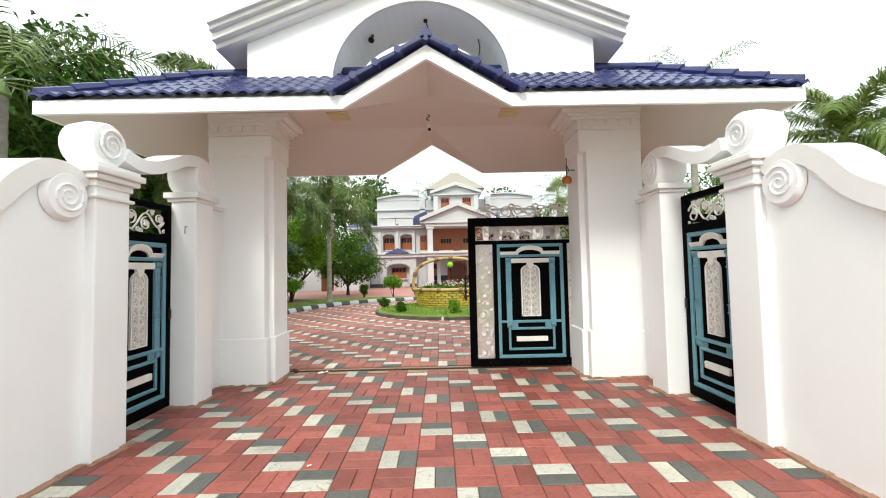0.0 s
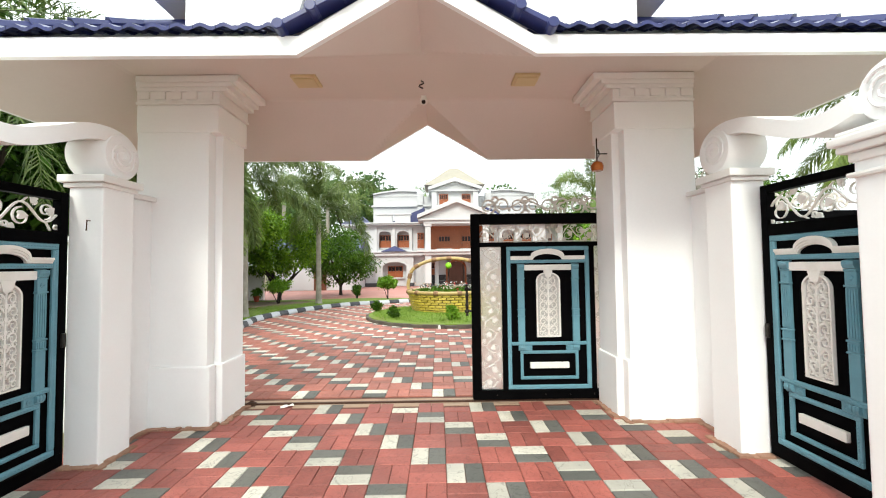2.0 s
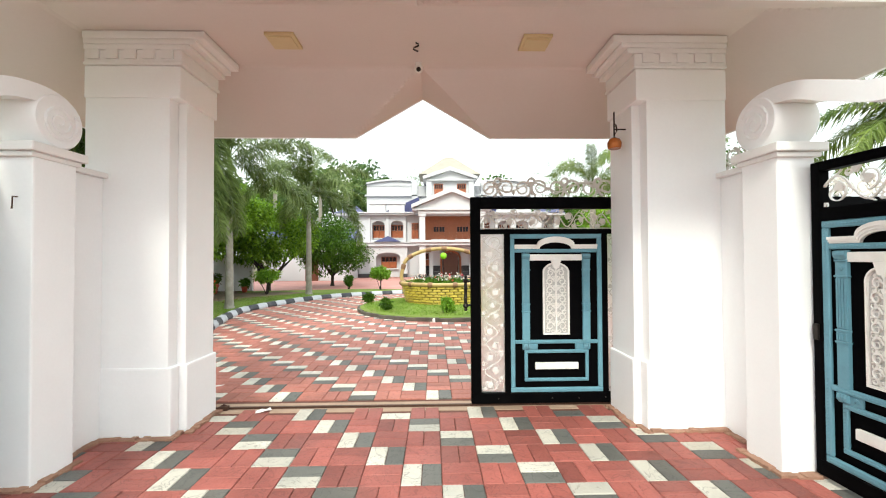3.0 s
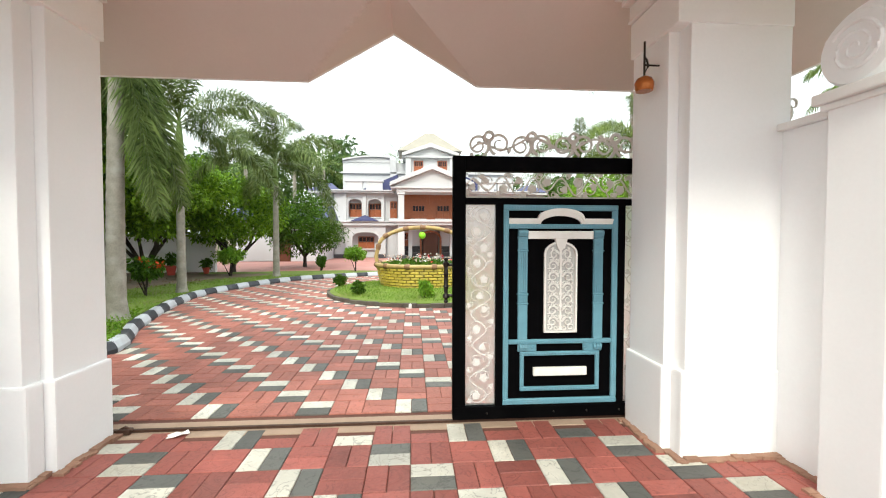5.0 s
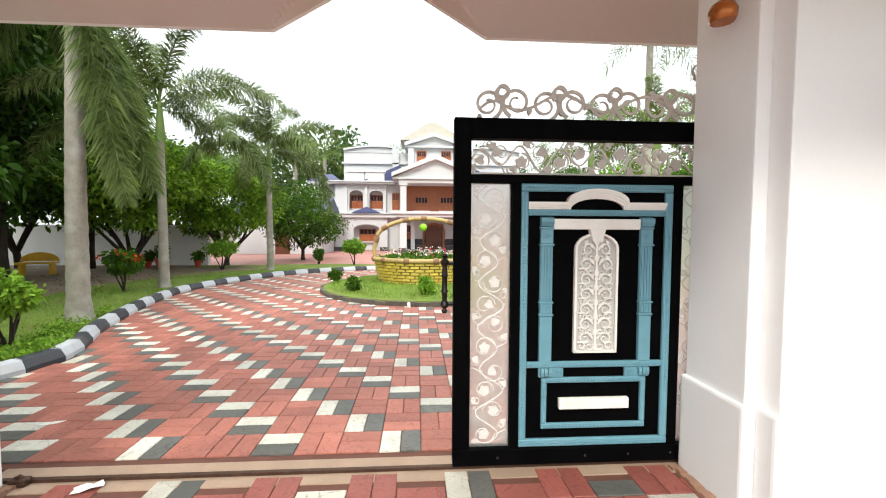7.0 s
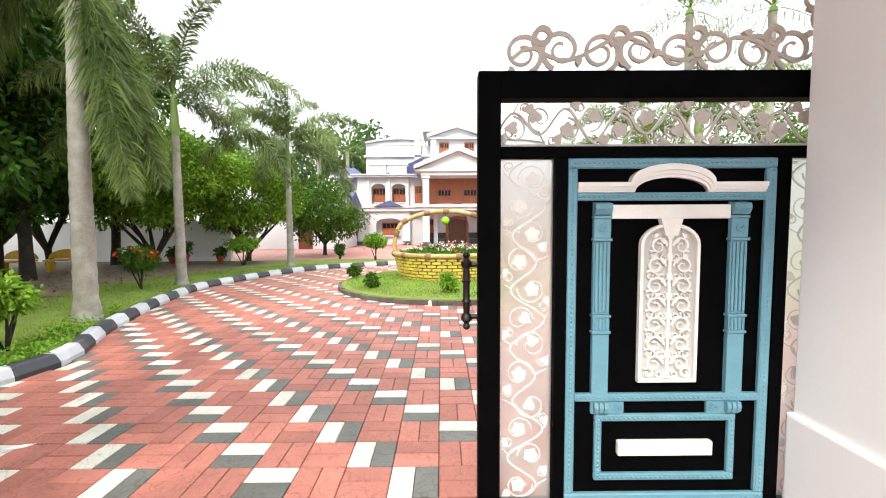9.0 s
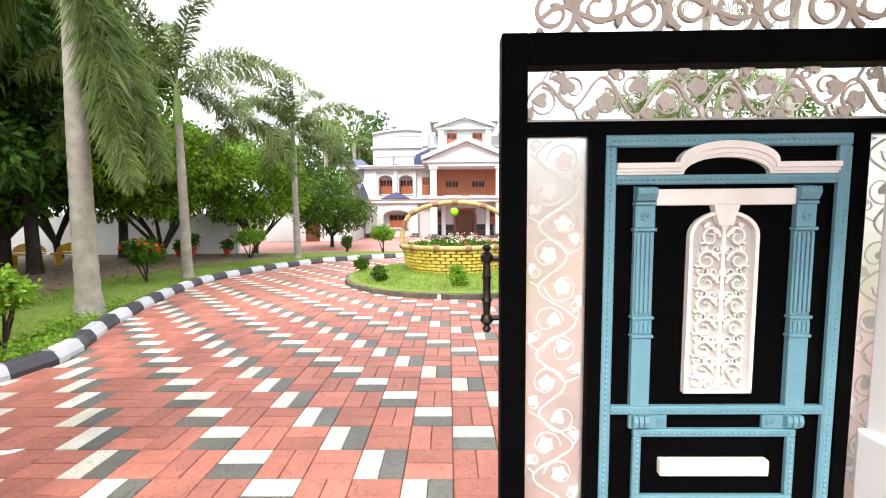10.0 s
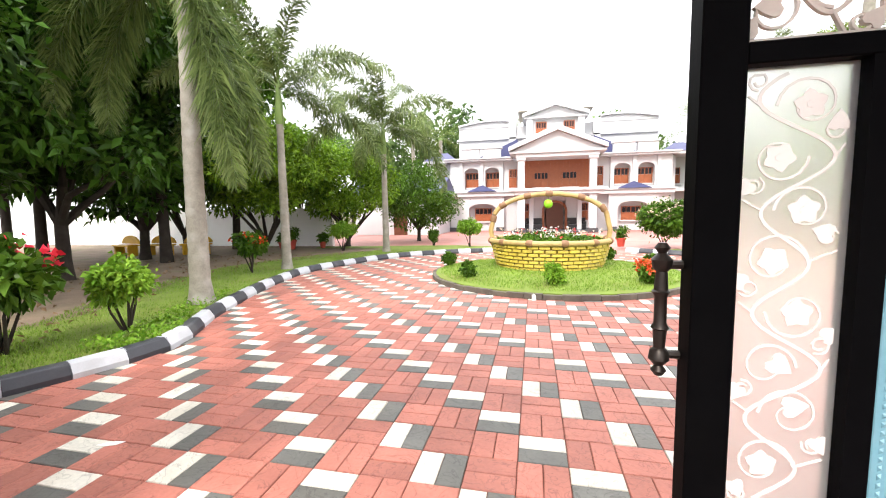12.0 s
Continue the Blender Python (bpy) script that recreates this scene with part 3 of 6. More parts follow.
for side, sx, xin in (("west", -1, 2.80), ("east", 1, 2.95)):
    X = lambda a, b: (min(sx * a, sx * b), max(sx * a, sx * b))
    # small post by the gatehouse pillar
    px = 2.73 if sx < 0 else 2.84
    post = thing("wicket_post", "white plastered wicket post with moulded cap and scroll", "post", group="wicket posts", kind="structure")
    part("shaft", bevelled(boxes((*X(px, px + 0.30), 5.04, 5.40, 0, 2.46)), 0.014), PAINT, post)
    part("link_wall", bevelled(boxes((*X(px + 0.15, px + 0.30), 5.38, 5.86, 0, 2.41)), 0.01), PAINT, post)
    part("link_coping", bevelled(boxes((*X(px + 0.10, px + 0.34), 5.42, 5.86, 2.41, 2.46)), 0.008), MOULD, post)
    part("cap", bevelled(boxes((*X(px - 0.05, px + 0.36), 4.98, 5.46, 2.455, 2.525), (*X(px - 0.02, px + 0.33), 5.01, 5.43, 2.415, 2.455)), 0.012), MOULD, post)
    volute(post, PAINT, 0, 5.24, 2.735, 0.215, *X(px - 0.01, px + 0.35), [sx * (px - 0.01)])
    # great post
    gp = thing("gate_post", "tall white gate post with moulded cornice and scroll finial", "post", group="wing wall posts", kind="structure")
    part("shaft", bevelled(boxes((*X(xin - 0.06, xin + 0.34), 3.64, 4.02, 0, 2.40)), 0.016), PAINT, gp)
    part("cornice", bevelled(boxes((*X(xin - 0.09, xin + 0.37), 3.61, 4.05, 2.22, 2.255), (*X(xin - 0.08, xin + 0.36), 3.62, 4.04, 2.32, 2.38), (*X(xin - 0.12, xin + 0.40), 3.58, 4.08, 2.38, 2.43), (*X(xin - 0.15, xin + 0.43), 3.55, 4.11, 2.43, 2.49), (*X(xin - 0.12, xin + 0.40), 3.58, 4.08, 2.49, 2.525)), 0.016, 2), MOULD, gp)
    volute(gp, PAINT, 0, 3.80, 2.715, 0.195, *X(xin - 0.05, xin + 0.25), [sx * (xin - 0.07)])
    # wavy beam over the wicket
    beam = thing("wave_beam", "white plastered wavy beam over the wicket gate", "beam", group="wicket beams", kind="structure")
    knots = [(3.98, 2.74), (4.15, 2.70), (4.35, 2.72), (4.6, 2.82), (4.85, 2.93), (5.1, 2.97), (5.3, 2.94), (5.43, 2.84)]
    band("band", beam, PAINT, smooth_curve(knots), *X(px + 0.0, px + 0.33), 0.13)
    # wing wall with its falling coping
    wing = thing("wing_wall", "white plastered wing wall with S-curved coping and scroll", "wall", kind="structure")
    top = smooth_curve([(3.64, 2.36), (3.55, 2.43), (3.38, 2.47), (3.2, 2.44), (3.02, 2.31), (2.85, 2.13), (2.6, 1.99), (2.3, 1.93), (1.9, 1.92), (1.0, 1.92), (-3, 1.92)], 8)
    outline = [(3.66, -0.1), (3.66, 2.2)] + [(y, z - 0.12) for y, z in top] + [(-3, -0.1)]
    bm = bmesh.new()
    prism(bm, outline, "x", *X(xin + 0.03, xin + 0.30))
    part("body", bm, PAINT, wing)
    band("coping", wing, MOULD, top, *X(xin - 0.02, xin + 0.36), 0.15)
    volute(wing, PAINT, 0, 3.43, 2.20, 0.185, *X(xin - 0.025, xin + 0.06), [sx * (xin - 0.025)])
    wing2 = bmesh.new()
    box(wing2, *X(xin + 0.1, 30), -3.3, -3.0, -0.1, 1.92)
    part("return_wall", wing2, PAINT, wing)


# ---- gates ----
def vine_scrolls(bm, x0, x1, z0, z1, y0, y1, cell, seed, width=0.016, leaf=0.07, proud=1.0):
    """A waving stem along a rectangle; at each bend a tendril curls in to a heart leaf or a flower, with gaps between."""
    rnd = random.Random(seed)
    w, h = x1 - x0, z1 - z0
    tall = h > w
    length, breadth = (h, w) if tall else (w, h)
    n = max(2, round(length / cell))
    step = length / n

    def spot(u, v):
        u, v = min(max(u, 0.004), length - 0.004), min(max(v, 0.004), breadth - 0.004)
        return (x0 + v, z0 + u) if tall else (x0 + u, z0 + v)

    def heart(u, v, size, turn, lift):
        c, q = math.cos(turn), math.sin(turn)
        shape = [(0, 0), (-0.12, 0.25), (0.0, 0.47), (0.28, 0.5), (0.62, 0.3), (1, 0), (0.62, -0.3), (0.28, -0.5), (0.0, -0.47), (-0.12, -0.25)]
        plate(bm, [spot(u + size * (c * i - q * j), v + size * (q * i + c * j)) for i, j in shape], y0 - lift, y1)

    def flower(u, v, size, turn, lift):
        rim = []
        for k in range(20):
            rr = size * (0.5 + 0.085 * math.cos(5 * k * math.tau / 20))
            rim.append(spot(u + rr * math.cos(turn + k * math.tau / 20), v + rr * math.sin(turn + k * math.tau / 20)))
        plate(bm, rim, y0 - lift, y1)
        plate(bm, [spot(u + 0.16 * size * math.cos(k), v + 0.16 * size * math.sin(k)) for k in range(6)], y0 - lift - 0.003 * proud, y1)

    m = 10 * n
    sway = lambda u: breadth * (0.5 + 0.30 * math.sin(math.pi * u / step) + 0.09 * math.sin(1.7 * u / step + seed))
    ribbon(bm, [spot(length * i / m, sway(length * i / m)) for i in range(m + 1)], width, y0, y1)
    for k in range(n):
        side = 1 if k % 2 == 0 else -1
        u = (k + 0.5 + rnd.uniform(-0.1, 0.1)) * step
        cv = breadth * (0.5 - side * 0.13)
        r = 0.30 * breadth * rnd.uniform(0.9, 1.1)
        way = 1 if rnd.random() < 0.5 else -1
        curl = spiral(u, cv, r, r * 0.3, side * math.pi / 2, way * 1.15, 20)
        ribbon(bm, [spot(*p) for p in curl], width * 0.8, y0 - 0.0006, y1, True)
        pick = rnd.random()
        if pick < 0.55:
            heart(*curl[-1], leaf, rnd.uniform(0, 6.28), 0.003 * proud)
        else:
            flower(u, cv, leaf * 1.15, rnd.uniform(0, 6.28), 0.004 * proud)
        ring = spiral(u + 0.46 * step, breadth * (0.5 + side * 0.36), 0.026, 0.012, rnd.uniform(0, 6.28), way * 1.2, 12)
        ribbon(bm, [spot(*p) for p in ring], width * 0.6, y0 - 0.001, y1)
        heart(u - 0.45 * step, breadth * (0.5 - side * 0.40), leaf * 0.8, rnd.uniform(0, 6.28), 0.0035 * proud)
        ribbon(bm, [spot(u, sway(u)), spot(u + 0.2 * step, breadth * (0.5 + side * 0.46))], width * 0.6, y0 - 0.0012, y1)


def lace_mesh(w, h):
    """The pierced white panel: a raised border with a rounded head and mirrored scrolls over a backing greyed as shade.
    """
    bm = bmesh.new()
    r = w / 2
    head = [(r * math.cos(math.pi * k / 14), h - r * 0.72 + r * 0.72 * math.sin(math.pi * k / 14)) for k in range(15)]
    prism(bm, [(r, 0)] + head + [(-r, 0)], "y", -0.004, 0.004)
    for f in bm.faces:
        f.material_index = 1
    loop = [(r, 0)] + head + [(-r, 0), (r, 0)]
    ribbon(bm, [(x * 0.95, z) for x, z in loop[:-1]], 0.016, -0.028, -0.004)
    ribbon(bm, [(-r, 0.007), (r, 0.007)], 0.016, -0.028, -0.004)
    ribbon(bm, [(0, 0.02), (0, h * 0.93)], 0.016, -0.024, -0.004)
    rows = 7
    for k in range(rows):
        z = h * (0.07 + 0.125 * k)
        sc = 0.85 if k == rows - 1 else 1.0
        for s in (-1, 1):
            ribbon(bm, [(s * u * sc, z + v) for u, v in spiral(0.068, 0.04, 0.05, 0.012, math.pi, -1.35, 18)], 0.012, -0.024, -0.004, True)
            ribbon(bm, [(s * u * sc, z + v) for u, v in spiral(0.095, -0.012, 0.030, 0.008, 0.8, 1.1, 12)], 0.010, -0.022, -0.004, True)
            ribbon(bm, [(s * u * sc, z + v) for u, v in spiral(0.035, -0.018, 0.028, 0.007, 2.6, 1.2, 12)], 0.010, -0.022, -0.004, True)
            plate(bm, [(s * u, v) for u, v in leaf_outline(0.02, z + 0.05, 0.05, 0.022, 0.9)], -0.022, -0.004)
            plate(bm, [(s * u, v) for u, v in leaf_outline(0.085, z + 0.085, 0.035, 0.02, 2.4)], -0.022, -0.004)
        plate(bm, leaf_outline(0, z + 0.07, 0.05, 0.034, math.pi / 2), -0.026, -0.004)
    return mesh_of(bm, "lace", [LACE, LACE_BACK_SHADED])


def rope_bars(w0, w1, z0, z1, t, y0, y1):
    """A rectangular moulded frame with a notched rope bead along it."""
    bm = boxes((w0, w1, y0, y1, z1 - t, z1), (w0, w1, y0, y1, z0, z0 + t), (w0, w0 + t, y0, y1, z0 + t, z1 - t), (w1 - t, w1, y0, y1, z0 + t, z1 - t))
    bevelled(bm, t * 0.14, 1)
    rope_line(bm, w0 + t / 2, z0 + t / 2, w1 - t / 2, z0 + t / 2, y0)
    rope_line(bm, w0 + t / 2, z1 - t / 2, w1 - t / 2, z1 - t / 2, y0)
    rope_line(bm, w0 + t / 2, z0 + t / 2, w0 + t / 2, z1 - t / 2, y0)
    rope_line(bm, w1 - t / 2, z0 + t / 2, w1 - t / 2, z1 - t / 2, y0)
    return bm


def rope_line(bm, xa, za, xb, zb, y, step=0.024):
    d = math.hypot(xb - xa, zb - za)
    n = int(d / step)
    ux, uz = (xb - xa) / d, (zb - za) / d
    for k in range(n):
        f = (k + 0.5) / n
        cx, cz = xa + (xb - xa) * f, za + (zb - za) * f
        a, b = 0.010, 0.005
        p = ((cx - ux * a - uz * b, cz - uz * a + ux * b), (cx + ux * b - uz * b, cz + uz * b + ux * b), (cx + ux * a + uz * b, cz + uz * a - ux * b), (cx - ux * b + uz * b, cz - uz * b - ux * b))
        q = [bm.verts.new((u, y - 0.001, v)) for u, v in p]
        tip = bm.verts.new((cx, y - 0.007, cz))
        for j in range(4):
            bm.faces.new((q[j], q[(j + 1) % 4], tip))


def column_mesh(z0, z1):
    """A flat fluted pilaster with collars and a curled capital."""
    h, w = z1 - z0, 0.042
    bm = boxes((-w, w, -0.03, 0, 0, h * 0.32), (-w - 0.006, w + 0.006, -0.038, 0, h * 0.32, h * 0.335), (-w, w, -0.032, 0, h * 0.335, h * 0.405),
               (-w - 0.006, w + 0.006, -0.038, 0, h * 0.405, h * 0.42), (-w, w, -0.026, 0, h * 0.42, h * 0.80), (-w - 0.006, w + 0.006, -0.038, 0, h * 0.80, h * 0.815),
               (-w, w, -0.03, 0, h * 0.815, h * 0.915), (-w - 0.004, w + 0.004, -0.036, 0, h * 0.915, h * 0.93))
    bevelled(bm, 0.003, 1)
    for k in range(4):
        x = -0.029 + 0.0193 * k
        box(bm, x - 0.006, x + 0.006, -0.034, -0.026, h * 0.435, h * 0.79)
        box(bm, x - 0.006, x + 0.006, -0.038, -0.032, h * 0.345, h * 0.395)
    for k in range(5):
        x = -0.034 + 0.017 * k
        prism(bm, [(0, h * 0.93), (-0.036, h * 0.935), (-0.05, h * 0.965), (-0.046, h * 0.99), (0, h)], "x", x - 0.008, x + 0.008)
    ribbon(bm, spiral(0, h * 0.865, 0.022, 0.005, 0, 1.8, 16), 0.008, -0.036, -0.03)
    return mesh_of(bm, "column", BLUE)


LACE_MESH = lace_mesh(0.30, 0.86)
COLUMN_MESH = column_mesh(0, 1.0)


def gate_panel(gate, x0, x1):
    """One decorated door-like panel; its front faces -y and its bottom is at 0.12."""
    w = x1 - x0
    c = (x0 + x1) / 2
    k = w / 1.05
    base = part("panel", boxes((x0 + 0.005, x1 - 0.005, -0.004, 0.012, 0.13, 1.87)), BLACK, gate, "glossy black sheet panel with teal and white mouldings")
    part("border", rope_bars(x0, x1, 0.115, 1.885, 0.052, -0.035, -0.005), BLUE, base, "teal rope-edged border")
    part("upper_rail", ropeless(x0 + 0.052, x1 - 0.052, 1.675, 1.715), BLUE, base)
    part("lower_rail", ropeless(x0 + 0.052, x1 - 0.052, 0.655, 0.695), BLUE, base)
    # white cornice with a segmental hood
    bm = bmesh.new()
    hood = [(-0.5 * w + 0.052, 1.72), (-0.21 * k, 1.72)] + [(0.21 * k * -math.cos(math.pi * j / 16), 1.725 + 0.085 * math.sin(math.pi * j / 16)) for j in range(17)] + [(0.21 * k, 1.72), (0.5 * w - 0.052, 1.72)]
    outline_hi = [(c + x, z + 0.045) for x, z in hood]
    inner = [(-0.5 * w + 0.052, 1.717), (-0.19 * k, 1.717)] + [(0.185 * k * -math.cos(math.pi * j / 16), 1.717 + 0.072 * math.sin(math.pi * j / 16)) for j in range(17)] + [(0.19 * k, 1.717), (0.5 * w - 0.052, 1.717)]
    lo = [(c + x, z) for x, z in inner]
    for j in range(len(lo) - 1):
        a, b, d, e = outline_hi[j], outline_hi[j + 1], lo[j + 1], lo[j]
        mid = lambda p, q, f: (p[0] + (q[0] - p[0]) * f, p[1] + (q[1] - p[1]) * f)
        for f0, f1, y in ((0, 0.45, -0.045), (0.45, 0.75, -0.036), (0.75, 1, -0.028)):
            prism(bm, [mid(a, e, f0), mid(b, d, f0), mid(b, d, f1), mid(a, e, f1)], "y", y, -0.004)
    part("hood", bm, LACE, base, "white moulded hood")
    part("lintel", bevelled(boxes((c - 0.30 * k, c + 0.30 * k, -0.03, -0.004, 1.585, 1.655)), 0.006), LACE, base, "white lintel bar")
    for s in (-1, 1):
        part("column", COLUMN_MESH, BLUE, base, "teal fluted pilaster", at=pose(c + s * 0.345 * k, -0.004, 0.695) @ Matrix.Diagonal((1, 1, 0.975, 1)))
    ks = bmesh.new()
    prism(ks, [(c - 0.03, 1.50), (c + 0.03, 1.50), (c + 0.055, 1.586), (c - 0.055, 1.586)], "y", -0.04, -0.004)
    part("keystone", ks, LACE, base, "white keystone")
    part("lace", LACE_MESH, LACE, base, "white pierced scrollwork panel", at=pose(c, -0.005, 0.755) @ Matrix.Diagonal((k, 1, 0.93, 1)))
    part("lower_frame", rope_bars(c - 0.365 * k, c + 0.365 * k, 0.235, 0.585, 0.036, -0.03, -0.004), BLUE, base, "teal rope-edged frame")
    for s in (-1, 1):
        bm = boxes((c + s * 0.30 * k - 0.085, c + s * 0.30 * k + 0.085, -0.026, -0.004, 0.585, 0.655))
        bevelled(bm, 0.005, 1)
        for q in range(3):
            prism(bm, [(-0.026, 0.60), (-0.05, 0.605), (-0.056, 0.63), (-0.05, 0.655), (-0.026, 0.655)], "x", c + s * (0.34 * k) - 0.036 + 0.025 * q, c + s * (0.34 * k) - 0.016 + 0.025 * q)
        ribbon(bm, spiral(c + s * 0.245 * k, 0.62, 0.022, 0.005, 0, 1.6, 14), 0.008, -0.032, -0.026)
        part("bracket", bm, BLUE, base, "teal carved bracket")
    part("bar", bevelled(boxes((c - 0.245 * k, c + 0.245 * k, -0.04, -0.004, 0.37, 0.445)), 0.008), LACE, base, "white raised bar")


def ropeless(x0, x1, z0, z1):
    bm = bevelled(boxes((x0, x1, -0.034, -0.005, z0, z1)), 0.005, 1)
    rope_line(bm, x0, (z0 + z1) / 2, x1, (z0 + z1) / 2, -0.034)
    return bm


# the sliding gate: three panels, frosted strips between them, open scrollwork above
GATE_W = 4.98
gate = thing("sliding_gate", "half-open black sliding gate with teal panels and frosted glass strips", "gate", at=pose(0.62, 6.56, 0.03))
fr = boxes((0, GATE_W, -0.045, 0.045, 0, 0.11), (0, 0.11, -0.045, 0.045, 0.11, 2.30), (GATE_W - 0.11, GATE_W, -0.045, 0.045, 0.11, 2.30), (0.11, GATE_W - 0.11, -0.045, 0.045, 2.17, 2.30),
           (0.11, GATE_W - 0.11, -0.04, 0.04, 1.885, 1.94))
part("frame", bevelled(fr, 0.004, 1), BLACK, gate, "black steel box frame")
panel_x = [(0.44, 1.48), (1.87, 2.91), (3.50, 4.54)]
glass_x = [(0.11, 0.38), (1.54, 1.81), (3.17, 3.44), (4.60, 4.87)]
for a, b in ((0.38, 0.44), (1.48, 1.54), (1.81, 1.87), (2.91, 3.17), (3.44, 3.50), (4.54, 4.60)):
    part("stile", boxes((a, b, -0.04, 0.04, 0.11, 1.885)), BLACK, gate)
part("crown_stud", boxes((2.36, 2.42, -0.04, 0.04, 1.94, 2.17)), BLACK, gate)
for i, (a, b) in enumerate(glass_x):
    g = part("frosted_pane", boxes((a, b, 0.004, 0.012, 0.11, 1.885)), FROST, gate, "frosted glass strip with white floral relief")
    g.visible_shadow = False
    bm = bmesh.new()
    vine_scrolls(bm, a + 0.012, b - 0.012, 0.13, 1.87, 0.0005, 0.003, 0.15, 3 + i, 0.009, 0.06, 0.3)
    part("vine_relief", bm, RELIEF, g, "white etched vine relief")
for i, (a, b) in enumerate(((0.11, 2.36), (2.42, GATE_W - 0.11))):
    bm = bmesh.new()
    vine_scrolls(bm, a, b, 1.945, 2.165, -0.006, 0.006, 0.135, 11 + i, 0.0115, 0.062)
    ribbon(bm, [(a, 1.95), (b, 1.95)], 0.012, -0.006, 0.006)
    part("vine_band", bm, SCROLL, gate, "beige cut-metal vine scrollwork")
for a, b in panel_x:
    gate_panel(gate, a, b)
crown = bmesh.new()
rnd = random.Random(5)
CX = GATE_W / 2


def crown_h(x):
    d = abs(x - CX)
    return 0.22 + (0.36 * max(0, math.cos(min(d / 0.85, 1) * math.pi / 2)) ** 0.8 if d < 0.85 else 0)


layer = 0
for s in (-1, 1):
    x = 0.22
    k = 0
    while x < CX - 0.05:
        h = crown_h(x)
        r = 0.095 if h < 0.25 else 0.10
        X = x if s < 0 else GATE_W - x
        levels = 1 if h < 0.28 else (2 if h < 0.42 else 3)
        for q in range(levels):
            zc = 2.30 + r * 1.02 + q * 0.17 + (0.015 if k % 2 else 0)
            d = s * (1 if (k + q) % 2 else -1)
            layer += 1
            rise_a, rise_b = 0.005 + 0.0006 * (layer % 5), 0.0082 + 0.0006 * (layer % 5)
            ribbon(crown, spiral(X, zc, r * 1.05, r * 0.30, -math.pi / 2 + d * 0.4, d * 1.5, 26), 0.026, -rise_a, rise_a, True)
            ribbon(crown, spiral(X + d * r * 1.0, zc + r * 0.75, r * 0.52, r * 0.30, -2.2, -d * 1.3, 16), 0.019, -rise_b, rise_b, True)
            for j in range(1):
                a = rnd.uniform(0, 6.28)
                plate(crown, leaf_outline(X + r * 0.95 * math.cos(a), zc + r * 0.95 * math.sin(a), 0.05, 0.032, a + d * 1.2), -0.0115 - rnd.uniform(0, 0.003), 0.0115 + rnd.uniform(0, 0.003))
        x += r * 2.0
        k += 1
    edge = [(0.16 + (CX - 0.16) * j / 40, 0) for j in range(41)]
    pts = [(x if s < 0 else GATE_W - x, 2.305 + (crown_h(x) - 0.04) * (0.62 + 0.3 * math.sin(x * 11)) * min(1, (x - 0.1) * 6)) for x, q in edge]
    ribbon(crown, pts, 0.018, -0.007, 0.007)
ribbon(crown, [(CX, 2.30), (CX, 2.82)], 0.02, -0.008, 0.008)
ribbon(crown, spiral(CX, 2.80, 0.075, 0.02, -1.57, 1.4, 20), 0.02, -0.008, 0.008)
ribbon(crown, spiral(CX, 2.80, 0.075, 0.02, -1.57, -1.4, 20), 0.02, -0.0085, 0.0085)
part("crown_scrollwork", crown, SCROLL, gate, "beige cut-metal scroll cresting")
hb = bmesh.new()
prof = [(0, 0.012), (0.015, 0.022), (0.03, 0.012), (0.05, 0.03), (0.075, 0.026), (0.085, 0.016), (0.14, 0.02), (0.145, 0.026), (0.16, 0.018), (0.24, 0.018), (0.255, 0.026), (0.26, 0.02), (0.315, 0.016), (0.325, 0.026), (0.35, 0.03), (0.37, 0.012), (0.385, 0.022), (0.40, 0.012)]
tube(hb, [(-0.055, 0.03, 1.02 + z) for z, r in prof], [r for z, r in prof], 12)
tube(hb, [(-0.055, 0.03, 1.085), (0.0, 0.03, 1.085)], 0.013, 8)
tube(hb, [(-0.055, 0.03, 1.355), (0.0, 0.03, 1.355)], 0.013, 8)
part("pull_handle", hb, DARK_METAL, gate, "dark turned metal pull handle", smooth=True)
for x in (0.3, 0.9, 1.2, 1.5, 1.9, 2.6):
    bolts = bmesh.new()
    bmesh.ops.create_uvsphere(bolts, u_segments=8, v_segments=5, radius=0.009, matrix=Matrix.Translation((x, -0.046, 0.055)))
    part("bolt", bolts, DARK_METAL, gate)

# wicket gates at the sides
for sx, x in ((-1, -3.05), (1, 3.12)):
    at = pose(x, 4.06, 0.03, 0, 0, 90) if sx < 0 else pose(x, 5.02, 0.03, 0, 0, -90)
    wk = thing("wicket_gate", "shut black wicket gate with teal panel and white lace insert", "gate", at=at, group="wicket gates")
    L = 0.96
    bm = boxes((0, L, -0.04, 0.04, 0, 0.11), (0, 0.07, -0.04, 0.04, 0.11, 2.33), (L - 0.07, L, -0.04, 0.04, 0.11, 2.33), (0.07, L - 0.07, -0.04, 0.04, 2.26, 2.33), (0.07, L - 0.07, -0.04, 0.04, 1.885, 1.98))
    part("frame", bevelled(bm, 0.004, 1), BLACK, wk, "black steel box frame")
    # fronts face the drive
    gate_panel(wk, 0.07, L - 0.07)
    bm = bmesh.new()
    vine_scrolls(bm, 0.07, L - 0.07, 1.985, 2.255, -0.008, 0.008, 0.2, 21, 0.013, 0.068)
    part("vine_band", bm, LACE, wk, "white cut-metal vine scrollwork")
    part("latch", bevelled(boxes((0.015 if sx > 0 else L - 0.055, 0.055 if sx > 0 else L - 0.015, -0.06, -0.04, 1.0, 1.12)), 0.006), DARK_METAL, wk)

# ---- paving ----
PITCH = 0.305
ROLLS = random.Random(8)


